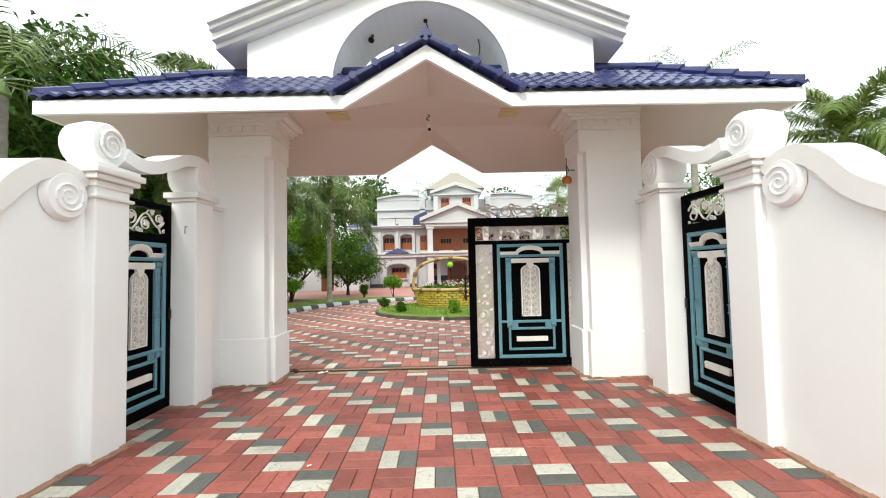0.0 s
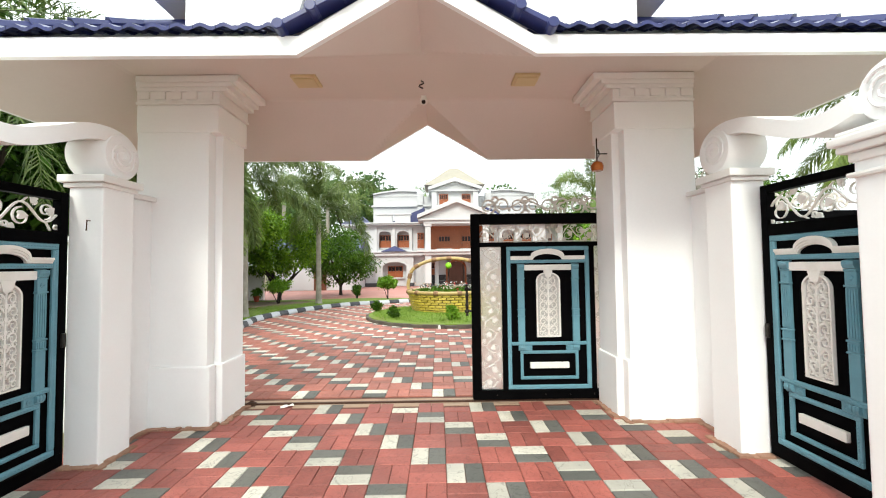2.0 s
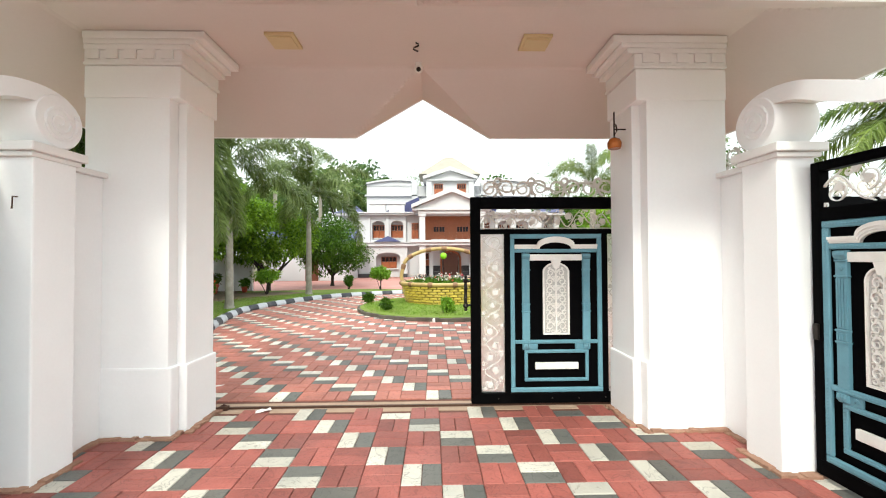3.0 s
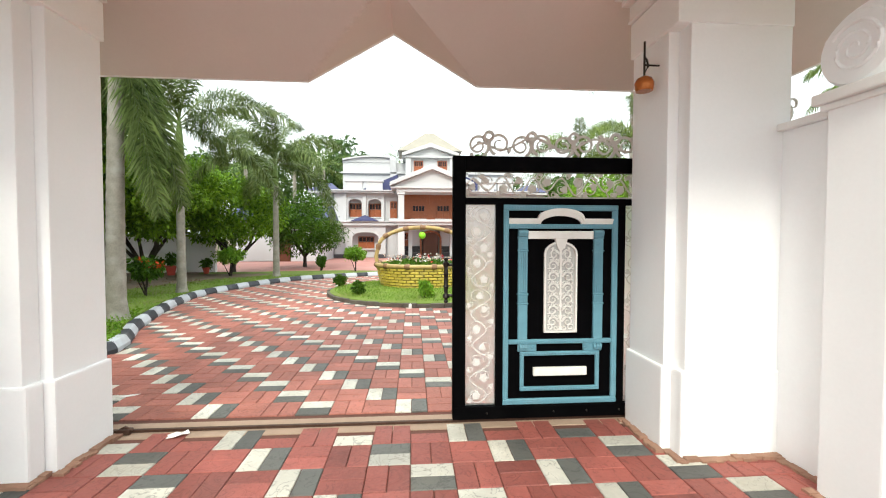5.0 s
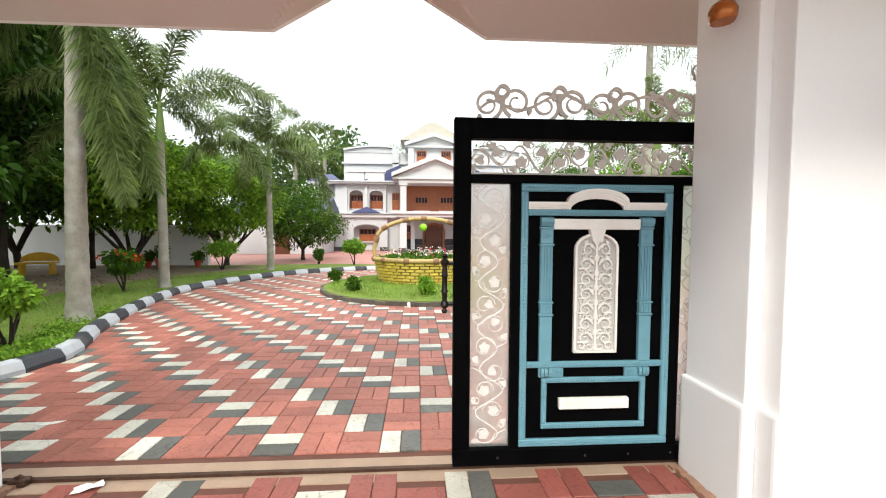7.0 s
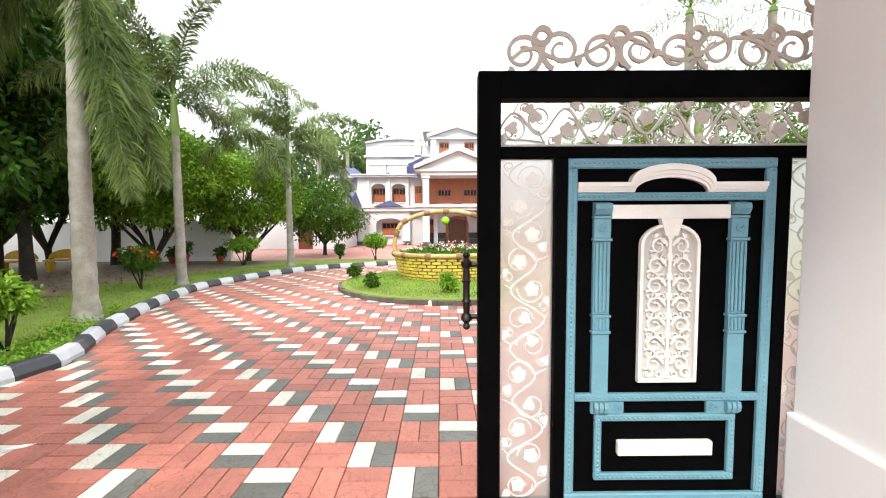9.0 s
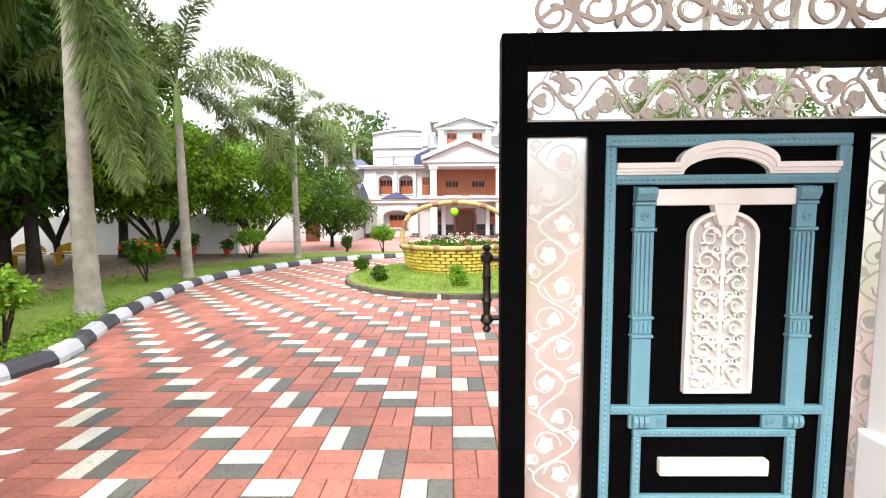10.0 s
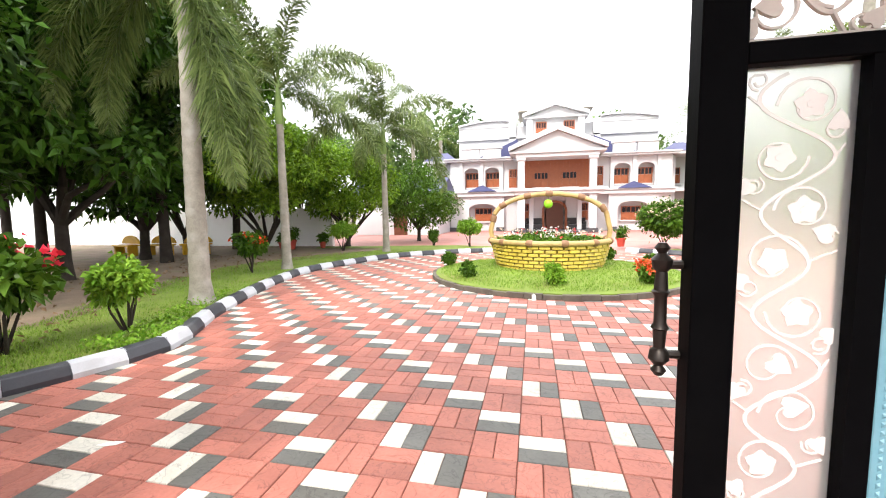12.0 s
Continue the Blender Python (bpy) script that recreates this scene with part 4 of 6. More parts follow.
def paver_mesh(name, mat, w, d):
    bm = bmesh.new()
    a, b, e, t = w / 2 - 0.0025, d / 2 - 0.0025, 0.005, 0.03
    lo = [bm.verts.new((sx * a, sy * b, -t)) for sx, sy in ((-1, -1), (1, -1), (1, 1), (-1, 1))]
    mi = [bm.verts.new((sx * a, sy * b, -e)) for sx, sy in ((-1, -1), (1, -1), (1, 1), (-1, 1))]
    hi = [bm.verts.new((sx * (a - e), sy * (b - e), 0)) for sx, sy in ((-1, -1), (1, -1), (1, 1), (-1, 1))]
    for q, r in ((lo, mi), (mi, hi)):
        for k in range(4):
            bm.faces.new((q[k], q[(k + 1) % 4], r[(k + 1) % 4], r[k]))
    bm.faces.new(hi)
    return mesh_of(bm, name, mat)


FORE = {"red": PAVE_RED_SHADED, "grey": PAVE_GREY, "cream": PAVE_CREAM_SHADED}
PAVER = {}
for court, palette in (("forecourt", FORE), ("drive", DRIVE)):
    for key, m in palette.items():
        PAVER[court, key, "h"] = paver_mesh("paver", m, PITCH, PITCH / 2)
        PAVER[court, key, "v"] = paver_mesh("paver", m, PITCH / 2, PITCH)


def pavers(ox, oy, x0, x1, y0, y1, keep, flip):
    """Basket-weave pairs on a square lattice; every third diagonal holds a cream and a grey paver."""
    out = []
    for i in range(math.floor((x0 - ox) / PITCH), math.ceil((x1 - ox) / PITCH) + 1):
        for j in range(math.floor((y0 - oy) / PITCH), math.ceil((y1 - oy) / PITCH) + 1):
            cx, cy, s = ox + i * PITCH, oy + j * PITCH, i + j
            way = "v" if s % 2 == 0 else "h"
            pair = ("red", "red") if s % 3 else (("cream", "grey") if flip(s, cx) else ("grey", "cream"))
            for k, colour in ((-1, pair[0]), (1, pair[1])):
                px, py = (cx + k * PITCH / 4, cy) if way == "v" else (cx, cy + k * PITCH / 4)
                if x0 <= px <= x1 and y0 <= py <= y1 and keep(px, py):
                    out.append((px, py, colour, way))
    return out


def lay(name, label, rows, near, court, rest):
    """Lays pavers: the near ones as pieces of their own, the rest joined by colour."""
    host = thing(name, label, "paving", kind="structure")
    rows.sort(key=near)
    for px, py, colour, way in rows[:300]:
        ob = part("paver", PAVER[court, colour, way], None, host)
        ob.matrix_basis = pose(px, py, ROLLS.uniform(-0.002, 0.0015), ROLLS.uniform(-0.35, 0.35), ROLLS.uniform(-0.35, 0.35), ROLLS.uniform(-0.25, 0.25))
    for colour, m in rest.items():
        verts, faces = [], []
        for px, py, c, way in rows[300:]:
            if c != colour:
                continue
            z = ROLLS.uniform(-0.002, 0.001)
            w, d = (PITCH / 2, PITCH / 4) if way == "h" else (PITCH / 4, PITCH / 2)
            n = len(verts)
            for q, zz in ((0.003, -0.02), (0.003, -0.004), (0.008, 0)):
                verts += [(px + sx * (w - q), py + sy * (d - q), zz + z) for sx, sy in ((-1, -1), (1, -1), (1, 1), (-1, 1))]
            for r in (0, 4):
                faces += [(n + r + k, n + r + (k + 1) % 4, n + r + 4 + (k + 1) % 4, n + r + 4 + k) for k in range(4)]
            faces.append((n + 8, n + 9, n + 10, n + 11))
        ob = part(colour + "_pavers", raw_mesh(colour + "_pavers", verts, faces, m), None, host)
        tagged(ob, kind="stuff")


def kerb_x(y):
    """The outer kerb on the west side of the drive."""
    pts = ((6.4, -5.3), (7.0, -4.75), (7.7, -4.27), (8.35, -4.02), (8.7, -3.87), (9.15, -3.86), (9.5, -3.98), (10.16, -4.38), (10.73, -4.60), (11.52, -4.86), (12.53, -5.18), (14.5, -5.55), (15.9, -5.25), (17.2, -4.76), (18.4, -4.1), (19.3, -3.04), (20.0, -1.8), (20.3, -1.2))
    return float(np.interp(y, [p[0] for p in pts], [p[1] for p in pts]))


def kerb_east(y):
    pts = ((6.4, 7.6), (10, 7.6), (15.5, 6.75), (17.3, 6.22), (18.2, 5.77), (19.5, 4.75), (20.5, 3.35))
    return float(np.interp(y, [p[0] for p in pts], [p[1] for p in pts]))


ISLAND = (0.68, 15.1, 2.85, 2.75)

# ---- planting ----
LEAF_DARK = leafy("dark_tree_leaf", (0.004, 0.016, 0.002), (0.085, 0.20, 0.02), 0.32)
LEAF_MID = leafy("green_tree_leaf", (0.008, 0.032, 0.003), (0.11, 0.22, 0.018))
LEAF_BRIGHT = leafy("bright_tree_leaf", (0.014, 0.055, 0.004), (0.27, 0.45, 0.03))
LEAF_LIME = leafy("lime_leaf", (0.09, 0.22, 0.015), (0.26, 0.42, 0.04))
LEAF_PALM = leafy("palm_leaflet", (0.016, 0.042, 0.006), (0.24, 0.31, 0.10), 0.35)
LEAF_COCO = leafy("coconut_leaflet", (0.035, 0.085, 0.01), (0.25, 0.32, 0.07), 0.35)
# distance haze is mixed into these greens: paler darks, less saturation
LEAF_FAR_HAZED = leafy("hazed_far_leaf", (0.05, 0.10, 0.035), (0.14, 0.22, 0.07), 0.7)
BARK = material("dark_bark", (0.032, 0.024, 0.019), 0.9, vary=0.3, scale=7, fine=40, bump=0.9, stain=(0.08, 0.07, 0.055), stain_amount=0.5)
PALM_BARK = material("grey_palm_bark", (0.27, 0.25, 0.21), 0.85, vary=0.32, scale=7, fine=45, bump=0.6, stain=(0.46, 0.44, 0.4), stain_amount=0.7)
CROWNSHAFT = material("green_crownshaft", (0.17, 0.26, 0.07), 0.5, vary=0.12, scale=5, fine=40, bump=0.1)
RED_PETAL = leafy("red_petal", (0.55, 0.012, 0.03), (0.75, 0.05, 0.09))
ORANGE_PETAL = leafy("orange_red_petal", (0.55, 0.05, 0.015), (0.75, 0.11, 0.03))
PINK_PETAL = leafy("pale_petal", (0.62, 0.45, 0.38), (0.75, 0.62, 0.5))
WHITE_PETAL = leafy("white_petal", (0.7, 0.68, 0.66), (0.8, 0.78, 0.76))
NP = np.random.RandomState(4)


def leaf_cloud(name, centres, normals, size, mat, slim=0.5, rs=NP):
    """Many small pointed leaves, each a folded diamond of its own."""
    n = len(centres)
    a = rs.normal(size=(n, 3))
    d = normals * 0.6 + a * 0.8
    d /= np.linalg.norm(d, axis=1)[:, None]
    s = np.cross(d, rs.normal(size=(n, 3)))
    s /= np.linalg.norm(s, axis=1)[:, None] + 1e-9
    up = np.cross(s, d)
    ln = size * rs.uniform(0.7, 1.35, (n, 1))
    base, tip = centres, centres + d * ln - np.array([0, 0, 0.25]) * ln
    mid = centres + d * ln * 0.5 + up * ln * 0.08
    w = s * ln * slim * 0.5
    v = np.stack([base, mid + w, tip, mid - w], 1).reshape(-1, 3)
    f = np.arange(4 * n).reshape(-1, 4)
    return raw_mesh(name, v.tolist(), f.tolist(), mat)


def cluster_points(blobs, count, rs, depth=0.35):
    """Points in the outer shell of many ragged clumps, and the way out from each clump."""
    vol = np.array([b[3] ** 2 for b in blobs], float)
    pick = rs.choice(len(blobs), count, p=vol / vol.sum())
    c = np.array([b[:3] for b in blobs])[pick]
    r = np.array([b[3] for b in blobs])[pick]
    d = rs.normal(size=(count, 3))
    d /= np.linalg.norm(d, axis=1)[:, None]
    rad = r * (1 - depth * rs.uniform(0, 1, count) ** 1.5) * (1 + 0.18 * rs.normal(size=count))
    p = c + d * rad[:, None] * np.array([1, 1, 0.8])
    return p, d


def crown_blobs(cx, cy, cz, rx, rz, n, rs, size=0.42):
    out = []
    for k in range(n):
        a, u, q = rs.uniform(0, math.tau), rs.uniform(-1, 1), rs.uniform(0.35, 1) ** 0.6
        h = math.sqrt(1 - u * u)
        out.append((cx + rx * q * h * math.cos(a), cy + rx * q * h * math.sin(a), cz + rz * q * u, size * rx * rs.uniform(0.45, 0.85)))
    return out


def limbs(bm, base, tips, r0, rs, fork=0.35):
    """A short trunk that forks into bent limbs."""
    b = Vector(base)
    f = b + Vector((rs.uniform(-0.1, 0.1), rs.uniform(-0.1, 0.1), fork))
    tube(bm, [b - Vector((0, 0, 0.1)), b + (f - b) * 0.3, f], [r0 * 1.35, r0, r0 * 0.9], 9)
    for t in tips:
        t = Vector(t)
        m1 = f.lerp(t, 0.35) + Vector((rs.uniform(-0.2, 0.2), rs.uniform(-0.2, 0.2), rs.uniform(-0.05, 0.15)))
        m2 = f.lerp(t, 0.7) + Vector((rs.uniform(-0.2, 0.2), rs.uniform(-0.2, 0.2), rs.uniform(-0.1, 0.2)))
        tube(bm, [f - Vector((0, 0, 0.06)), f.lerp(m1, 0.5), m1, m2, t], [r0 * 0.75, r0 * 0.6, r0 * 0.5, r0 * 0.34, r0 * 0.14], 7)


def tree(name, label, x, y, crown, leaves, leaf, mat, trunk_r=0.12, fork=0.9, seed=1, ground=0.1, tips=6):
    """crown: centre height, radius, half height, clumps."""
    rs = np.random.RandomState(seed)
    cz, rx, rz, n = crown
    t = thing(name, label, "tree", at=pose(x, y, ground))
    blobs = crown_blobs(0, 0, cz, rx, rz, n, rs)
    bm = bmesh.new()
    ends = [blobs[int(k * n / tips)][:3] for k in range(tips)]
    limbs(bm, (0, 0, 0), ends, trunk_r, rs, fork)
    part("trunk", bm, BARK, t, smooth=True)
    p, d = cluster_points(blobs, leaves, rs)
    part("crown", leaf_cloud("crown", p, d, leaf, mat, 0.5, rs), None, t)
    return t


def frond(verts, faces, origin, azimuth, rise, length, rs, leaflet, count, droop, plume, width=0.019):
    """One feather frond: a bending midrib with leaflets; faces added to the lists."""
    pos, pts = Vector(origin), []
    elev = rise
    n = 14
    for k in range(n + 1):
        pts.append(pos.copy())
        step = length / n
        pos = pos + Vector((math.cos(azimuth) * math.cos(elev), math.sin(azimuth) * math.cos(elev), math.sin(elev))) * step
        elev = max(elev - droop / n * (0.5 + 1.3 * k / n), -1.48)
    side = Vector((-math.sin(azimuth), math.cos(azimuth), 0))
    for k in range(n):
        a, b = pts[k], pts[k + 1]
        w = 0.022 * (1 - k / n) + 0.005
        up = (b - a).normalized().cross(side) * w
        i = len(verts)
        verts += [a + side * w, a - side * w, b - side * w, b + side * w, a + up, b + up]
        faces += [(i, i + 1, i + 2, i + 3), (i, i + 3, i + 5, i + 4), (i + 1, i + 4, i + 5, i + 2)]
    for q in range(count):
        f = 0.1 + 0.9 * q / count
        k = min(int(f * n), n - 1)
        p = pts[k].lerp(pts[k + 1], f * n - k)
        d = (pts[k + 1] - pts[k]).normalized()
        up = side.cross(d) * -1
        ang = (1 if q % 2 else -1) * (math.pi / 2) + rs.normal() * plume * 0.6
        out = side * math.sin(ang) + up * math.cos(ang)
        ln = leaflet * math.sin(math.pi * (0.12 + 0.83 * f)) ** 0.6 * rs.uniform(0.8, 1.15)
        way = (out + d * rs.uniform(0.45, 1.1)).normalized()
        mid = p + way * ln * 0.55
        tip = p + way * ln + Vector((0, 0, -1)) * ln * rs.uniform(0.25, 0.6)
        w = d.cross(way).cross(way).normalized() * width if rs.rand() < 0.5 else d * width
        i = len(verts)
        verts += [p - w * 0.5, p + w * 0.5, mid + w, mid - w, tip]
        faces += [(i, i + 1, i + 2, i + 3), (i + 3, i + 2, i + 4)]


def palm(name, label, x, y, height, r0, r1, fronds, leaflet, count, seed, shaft=0.7, droop=1.9, plume=1.2, mat=None, length=2.3, lean=(0, 0), ground=0.1, rises=(0.1, 1.25), turn=0.0, sprays=None, slim=0.011):
    rs = np.random.RandomState(seed)
    t = thing(name, label, "palm tree", at=pose(x, y, ground))
    bm = bmesh.new()
    n = 40
    path, radii = [], []
    for k in range(n + 1):
        f = k / n
        path.append((lean[0] * f * f, lean[1] * f * f, -0.1 + (height + 0.1) * f))
        radii.append((r0 + (r1 - r0) * min(1, f * 1.1)) * (1 + 0.45 * max(0, 1 - f * 12)) * (1 + (0.035 if k % 2 else -0.02)))
    tube(bm, path, radii, 14)
    part("trunk", bm, PALM_BARK, t, "ringed grey palm trunk", smooth=True)
    top = Vector(path[-1])
    bm = bmesh.new()
    tube(bm, [top + Vector((0, 0, shaft * f)) for f in (-0.03, 0.1, 0.4, 0.8, 1)], [r1 * 1.02, r1 * 1.25, r1 * 1.1, r1 * 0.7, r1 * 0.4], 12)
    part("crownshaft", bm, CROWNSHAFT, t, "smooth green crownshaft", smooth=True)
    if sprays is None:
        sprays = []
        for k in range(fronds):
            f = k / max(1, fronds - 1)
            sprays.append((turn + k * 2.39996 + rs.uniform(-0.25, 0.25), rises[0] + (rises[1] - rises[0]) * f, length * rs.uniform(0.88, 1.1), droop * rs.uniform(0.85, 1.1)))
    for k, (az, rise, reach, bend) in enumerate(sprays):
        verts, faces = [], []
        f = k / max(1, len(sprays) - 1)
        frond(verts, faces, top + Vector((0, 0, shaft * (0.75 + 0.2 * f))), az, rise, reach, rs, leaflet, count, bend, plume, 0.013 if plume < 0.5 else slim)
        part("frond", raw_mesh("frond", [tuple(v) for v in verts], faces, mat or LEAF_PALM), None, t)
    return t


def bush(name, label, x, y, stem, r, rz, leaves, leaf, mat, seed, petals=None, n_petals=0, petal=0.05, ground=0.1, clumps=16, category="shrub"):
    rs = np.random.RandomState(seed)
    t = thing(name, label, category, at=pose(x, y, ground))
    bm = bmesh.new()
    blobs = [(0, 0, stem + rz, r * 0.62)] + crown_blobs(0, 0, stem + rz, r * 0.72, rz * 0.72, clumps, rs, 0.62)
    for k in range(5):
        e = Vector(blobs[1 + k][:3])
        tube(bm, [(rs.uniform(-0.03, 0.03), rs.uniform(-0.03, 0.03), -0.03), e * 0.5 + Vector((rs.uniform(-0.04, 0.04), rs.uniform(-0.04, 0.04), 0)), e], [0.022, 0.014, 0.006], 6)
    part("stem", bm, BARK, t, smooth=True)
    p, d = cluster_points(blobs, leaves, rs, 0.5)
    p[:, 2] = np.maximum(p[:, 2], 0.02)
    part("foliage", leaf_cloud("foliage", p, d, leaf, mat, 0.55, rs), None, t)
    if petals:
        c, d = cluster_points(blobs, n_petals * 2, rs, 0.02)
        c = c + d * petal * 0.9
        keep = d[:, 2] > 0.05
        c, d = c[keep], d[keep]
        c = np.repeat(c, 9, 0) + rs.normal(size=(len(c) * 9, 3)) * petal * 0.55
        part("blossom", leaf_cloud("blossom", c, np.repeat(d, 9, 0), petal, petals, 0.9, rs), None, t)
    return t


# ---- garden ground and kerbs ----
def kerb_run(points, name, label, first_dark=True, length=0.46, anchor=None):
    """Sloping kerb blocks, black and pale in turn, along a line of ground points; the face is on the drive's side."""
    pts = [Vector((*p, 0)) for p in points]
    total = [0.0]
    for a, b in zip(pts, pts[1:]):
        total.append(total[-1] + (b - a).length)

    def at(s):
        s = min(max(s, 0), total[-1])
        for i in range(len(pts) - 1):
            if s <= total[i + 1]:
                return pts[i].lerp(pts[i + 1], (s - total[i]) / (total[i + 1] - total[i]))
        return pts[-1]
    host = thing(name, label, "kerb", kind="structure")
    shift = 0.0
    if anchor:
        best = min(range(len(pts)), key=lambda i: (pts[i] - Vector((*anchor, 0))).length)
        shift = total[best] % (2 * length)
    n = int((total[-1] - shift) / length)
    dark = first_dark
    for k in range(n):
        s0, s1 = shift + k * length + 0.004, shift + (k + 1) * length - 0.004
        a, b = at(s0), at(s1)
        d = (b - a).normalized()
        o = Vector((-d.y, d.x, 0))
        bm = bmesh.new()
        prof = [(0.0, -0.1), (0.0, 0.05), (0.05, 0.135), (0.07, 0.15), (0.16, 0.155), (0.17, 0.14), (0.17, -0.1)]
        lo = [bm.verts.new(a + o * u + Vector((0, 0, v))) for u, v in prof]
        hi = [bm.verts.new(b + o * u + Vector((0, 0, v))) for u, v in prof]
        for j in range(len(prof)):
            bm.faces.new((lo[j], lo[(j + 1) % 7], hi[(j + 1) % 7], hi[j]))
        bm.faces.new(lo)
        bm.faces.new(hi[::-1])
        part("kerb_block", bm, KERB_DARK if dark else KERB_PALE, host)
        dark = not dark


ys = [6.6 + 0.25 * k for k in range(54)]
west_line = [(kerb_x(y), y) for y in ys] + [(-0.6, 20.45)]
for q in range(2):
    west_line = [west_line[0]] + [tuple(0.25 * a + 0.5 * b + 0.25 * c for a, b, c in zip(west_line[i - 1], west_line[i], west_line[i + 1])) for i in range(1, len(west_line) - 1)] + [west_line[-1]]
kerb_run(west_line, "kerb_west", "black and white painted kerb blocks along the drive", True, anchor=(-3.85, 8.70))
east_line = [(kerb_east(y), y) for y in [20.5 - 0.25 * k for k in range(56)]]
kerb_run(east_line, "kerb_east", "black and white painted kerb blocks along the drive", False)


def sheet(name, label, cat, inner, outer, z, mat):
    """A strip of ground between two lines."""
    bm = bmesh.new()
    n = len(inner)
    rows = []
    for (ax, ay), (bx, by) in zip(inner, outer):
        row = []
        for f in (0, 0.25, 0.5, 0.75, 1):
            px, py = ax + (bx - ax) * f, ay + (by - ay) * f
            row.append(bm.verts.new((px, py, z + 0.025 * noise.noise(Vector((px * 0.9, py * 0.9, z))))))
        rows.append(row)
    for q, r in zip(rows, rows[1:]):
        for k in range(4):
            bm.faces.new((q[k], q[k + 1], r[k + 1], r[k]))
    return solid(name, bm, mat, label, cat, kind="structure", smooth=True)


lawn_in = [(x - 0.15, y) for x, y in west_line]
lawn_out = [(x - 2.2 - 0.3 * math.sin(y), y + (0.9 if y > 19 else 0)) for x, y in west_line]
sheet("lawn_west", "short green lawn strip behind the kerb", "lawn", lawn_in, lawn_out, 0.11, GRASS_SOIL)
sheet("soil_west", "bare brown soil with fallen leaves under the trees", "soil", [(x + 0.1, y) for x, y in lawn_out], [(-40, 5.5 + 16 * k / (len(lawn_out) - 1)) for k in range(len(lawn_out))], 0.085, SOIL)
sheet("lawn_east", "short green lawn behind the kerb", "lawn", [(x + 0.15, y) for x, y in east_line], [(18, 22.4 - 15 * k / (len(east_line) - 1)) for k in range(len(east_line))], 0.1, GRASS_SOIL)
tip = [(-1.0, 20.6), (-2.5, 20.9), (-4.2, 20.6), (-6.2, 20.4), (-8.5, 20.2)]
sheet("lawn_north", "narrow lawn strip by the court", "lawn", tip, [(x - 0.4, y + 1.1) for x, y in tip], 0.09, GRASS_SOIL)


def blades(name, label, spots, rs, h=0.05):
    n = len(spots)
    a = rs.uniform(0, math.tau, n)
    w = np.stack([np.cos(a), np.sin(a), np.zeros(n)], 1) * 0.006
    tipv = spots + np.stack([rs.normal(0, 0.02, n), rs.normal(0, 0.02, n), h * rs.uniform(0.5, 1.4, n)], 1)
    v = np.stack([spots - w, spots + w, tipv], 1).reshape(-1, 3)
    me = raw_mesh(name, v.tolist(), np.arange(3 * n).reshape(-1, 3).tolist(), GRASS)
    tagged(new(name, me), label, "grass", kind="stuff")


def strip_spots(n, y0, y1, off0, off1, rs, z):
    y = y0 + (y1 - y0) * rs.uniform(0, 1, n) ** 1.5
    x = np.array([kerb_x(v) for v in y]) - off0 - (off1 - off0) * rs.uniform(0, 1, n)
    return np.stack([x, y, np.full(n, z)], 1)


RG = np.random.RandomState(9)
blades("grass", "short green lawn grass behind the kerb", strip_spots(26000, 7.0, 19.5, 0.2, 2.5, RG, 0.1), RG, 0.045)
bm = bmesh.new()
WEED = np.random.RandomState(2)
ws = strip_spots(900, 8.6, 11.5, 0.18, 0.7, WEED, 0.12)
ws[:, 2] += WEED.uniform(0, 0.1, 900)
tagged(new("kerb_weeds", leaf_cloud("kerb_weeds", ws, np.tile([0, 0, 1.0], (900, 1)), 0.055, LEAF_LIME, 0.6, WEED)), "low leafy weeds growing beside the kerb", "weeds", kind="stuff")
fall = strip_spots(700, 8.5, 18, 1.6, 6.5, WEED, 0.115)
tagged(new("fallen_leaves", leaf_cloud("fallen_leaves", fall, np.tile([0, 0.2, 0.0], (700, 1)), 0.10, material("dry_leaf", (0.20, 0.13, 0.07), 0.8, vary=0.3, bump=0), 0.5, WEED)), "dry brown leaves scattered on the soil", "leaves", kind="stuff")

# island with lawn and its stone edge
ix, iy, irx, iry = ISLAND
isl = thing("island_bed", "round lawn island edged with dark stones", "flower bed", kind="structure")
bm = bmesh.new()
c = bm.verts.new((ix, iy, 0.16))
rings = []
for f, z in ((0.5, 0.15), (0.9, 0.12), (0.98, 0.10), (0.98, -0.1)):
    rings.append([bm.verts.new((ix + irx * f * math.cos(k * math.tau / 64), iy + iry * f * math.sin(k * math.tau / 64), z)) for k in range(64)])
for k in range(64):
    bm.faces.new((c, rings[0][k], rings[0][(k + 1) % 64]))
    for a, b in zip(rings, rings[1:]):
        bm.faces.new((a[k], b[k], b[(k + 1) % 64], a[(k + 1) % 64]))
part("turf", bm, GRASS_SOIL, isl, "bright green turf", smooth=True)
EDGE = material("dark_edge_stone", (0.10, 0.085, 0.07), 0.85, vary=0.25, scale=8, fine=60, bump=0.6, stain=(0.18, 0.16, 0.12), stain_amount=0.6)
for k in range(56):
    a0, a1 = k * math.tau / 56, (k + 0.975) * math.tau / 56
    bm = bmesh.new()
    o = [(ix + (irx + dr) * math.cos(a), iy + (iry + dr) * math.sin(a)) for a, dr in ((a0, 0.03), (a1, 0.03), (a1, -0.12), (a0, -0.12))]
    prism(bm, o, "z", -0.05, 0.09 + 0.010 * math.sin(k * 2.1))
    part("edge_stone", bm, EDGE, isl)
rr = np.sqrt(RG.uniform(0, 1, 16000)) * 0.94
aa = RG.uniform(0, math.tau, 16000)
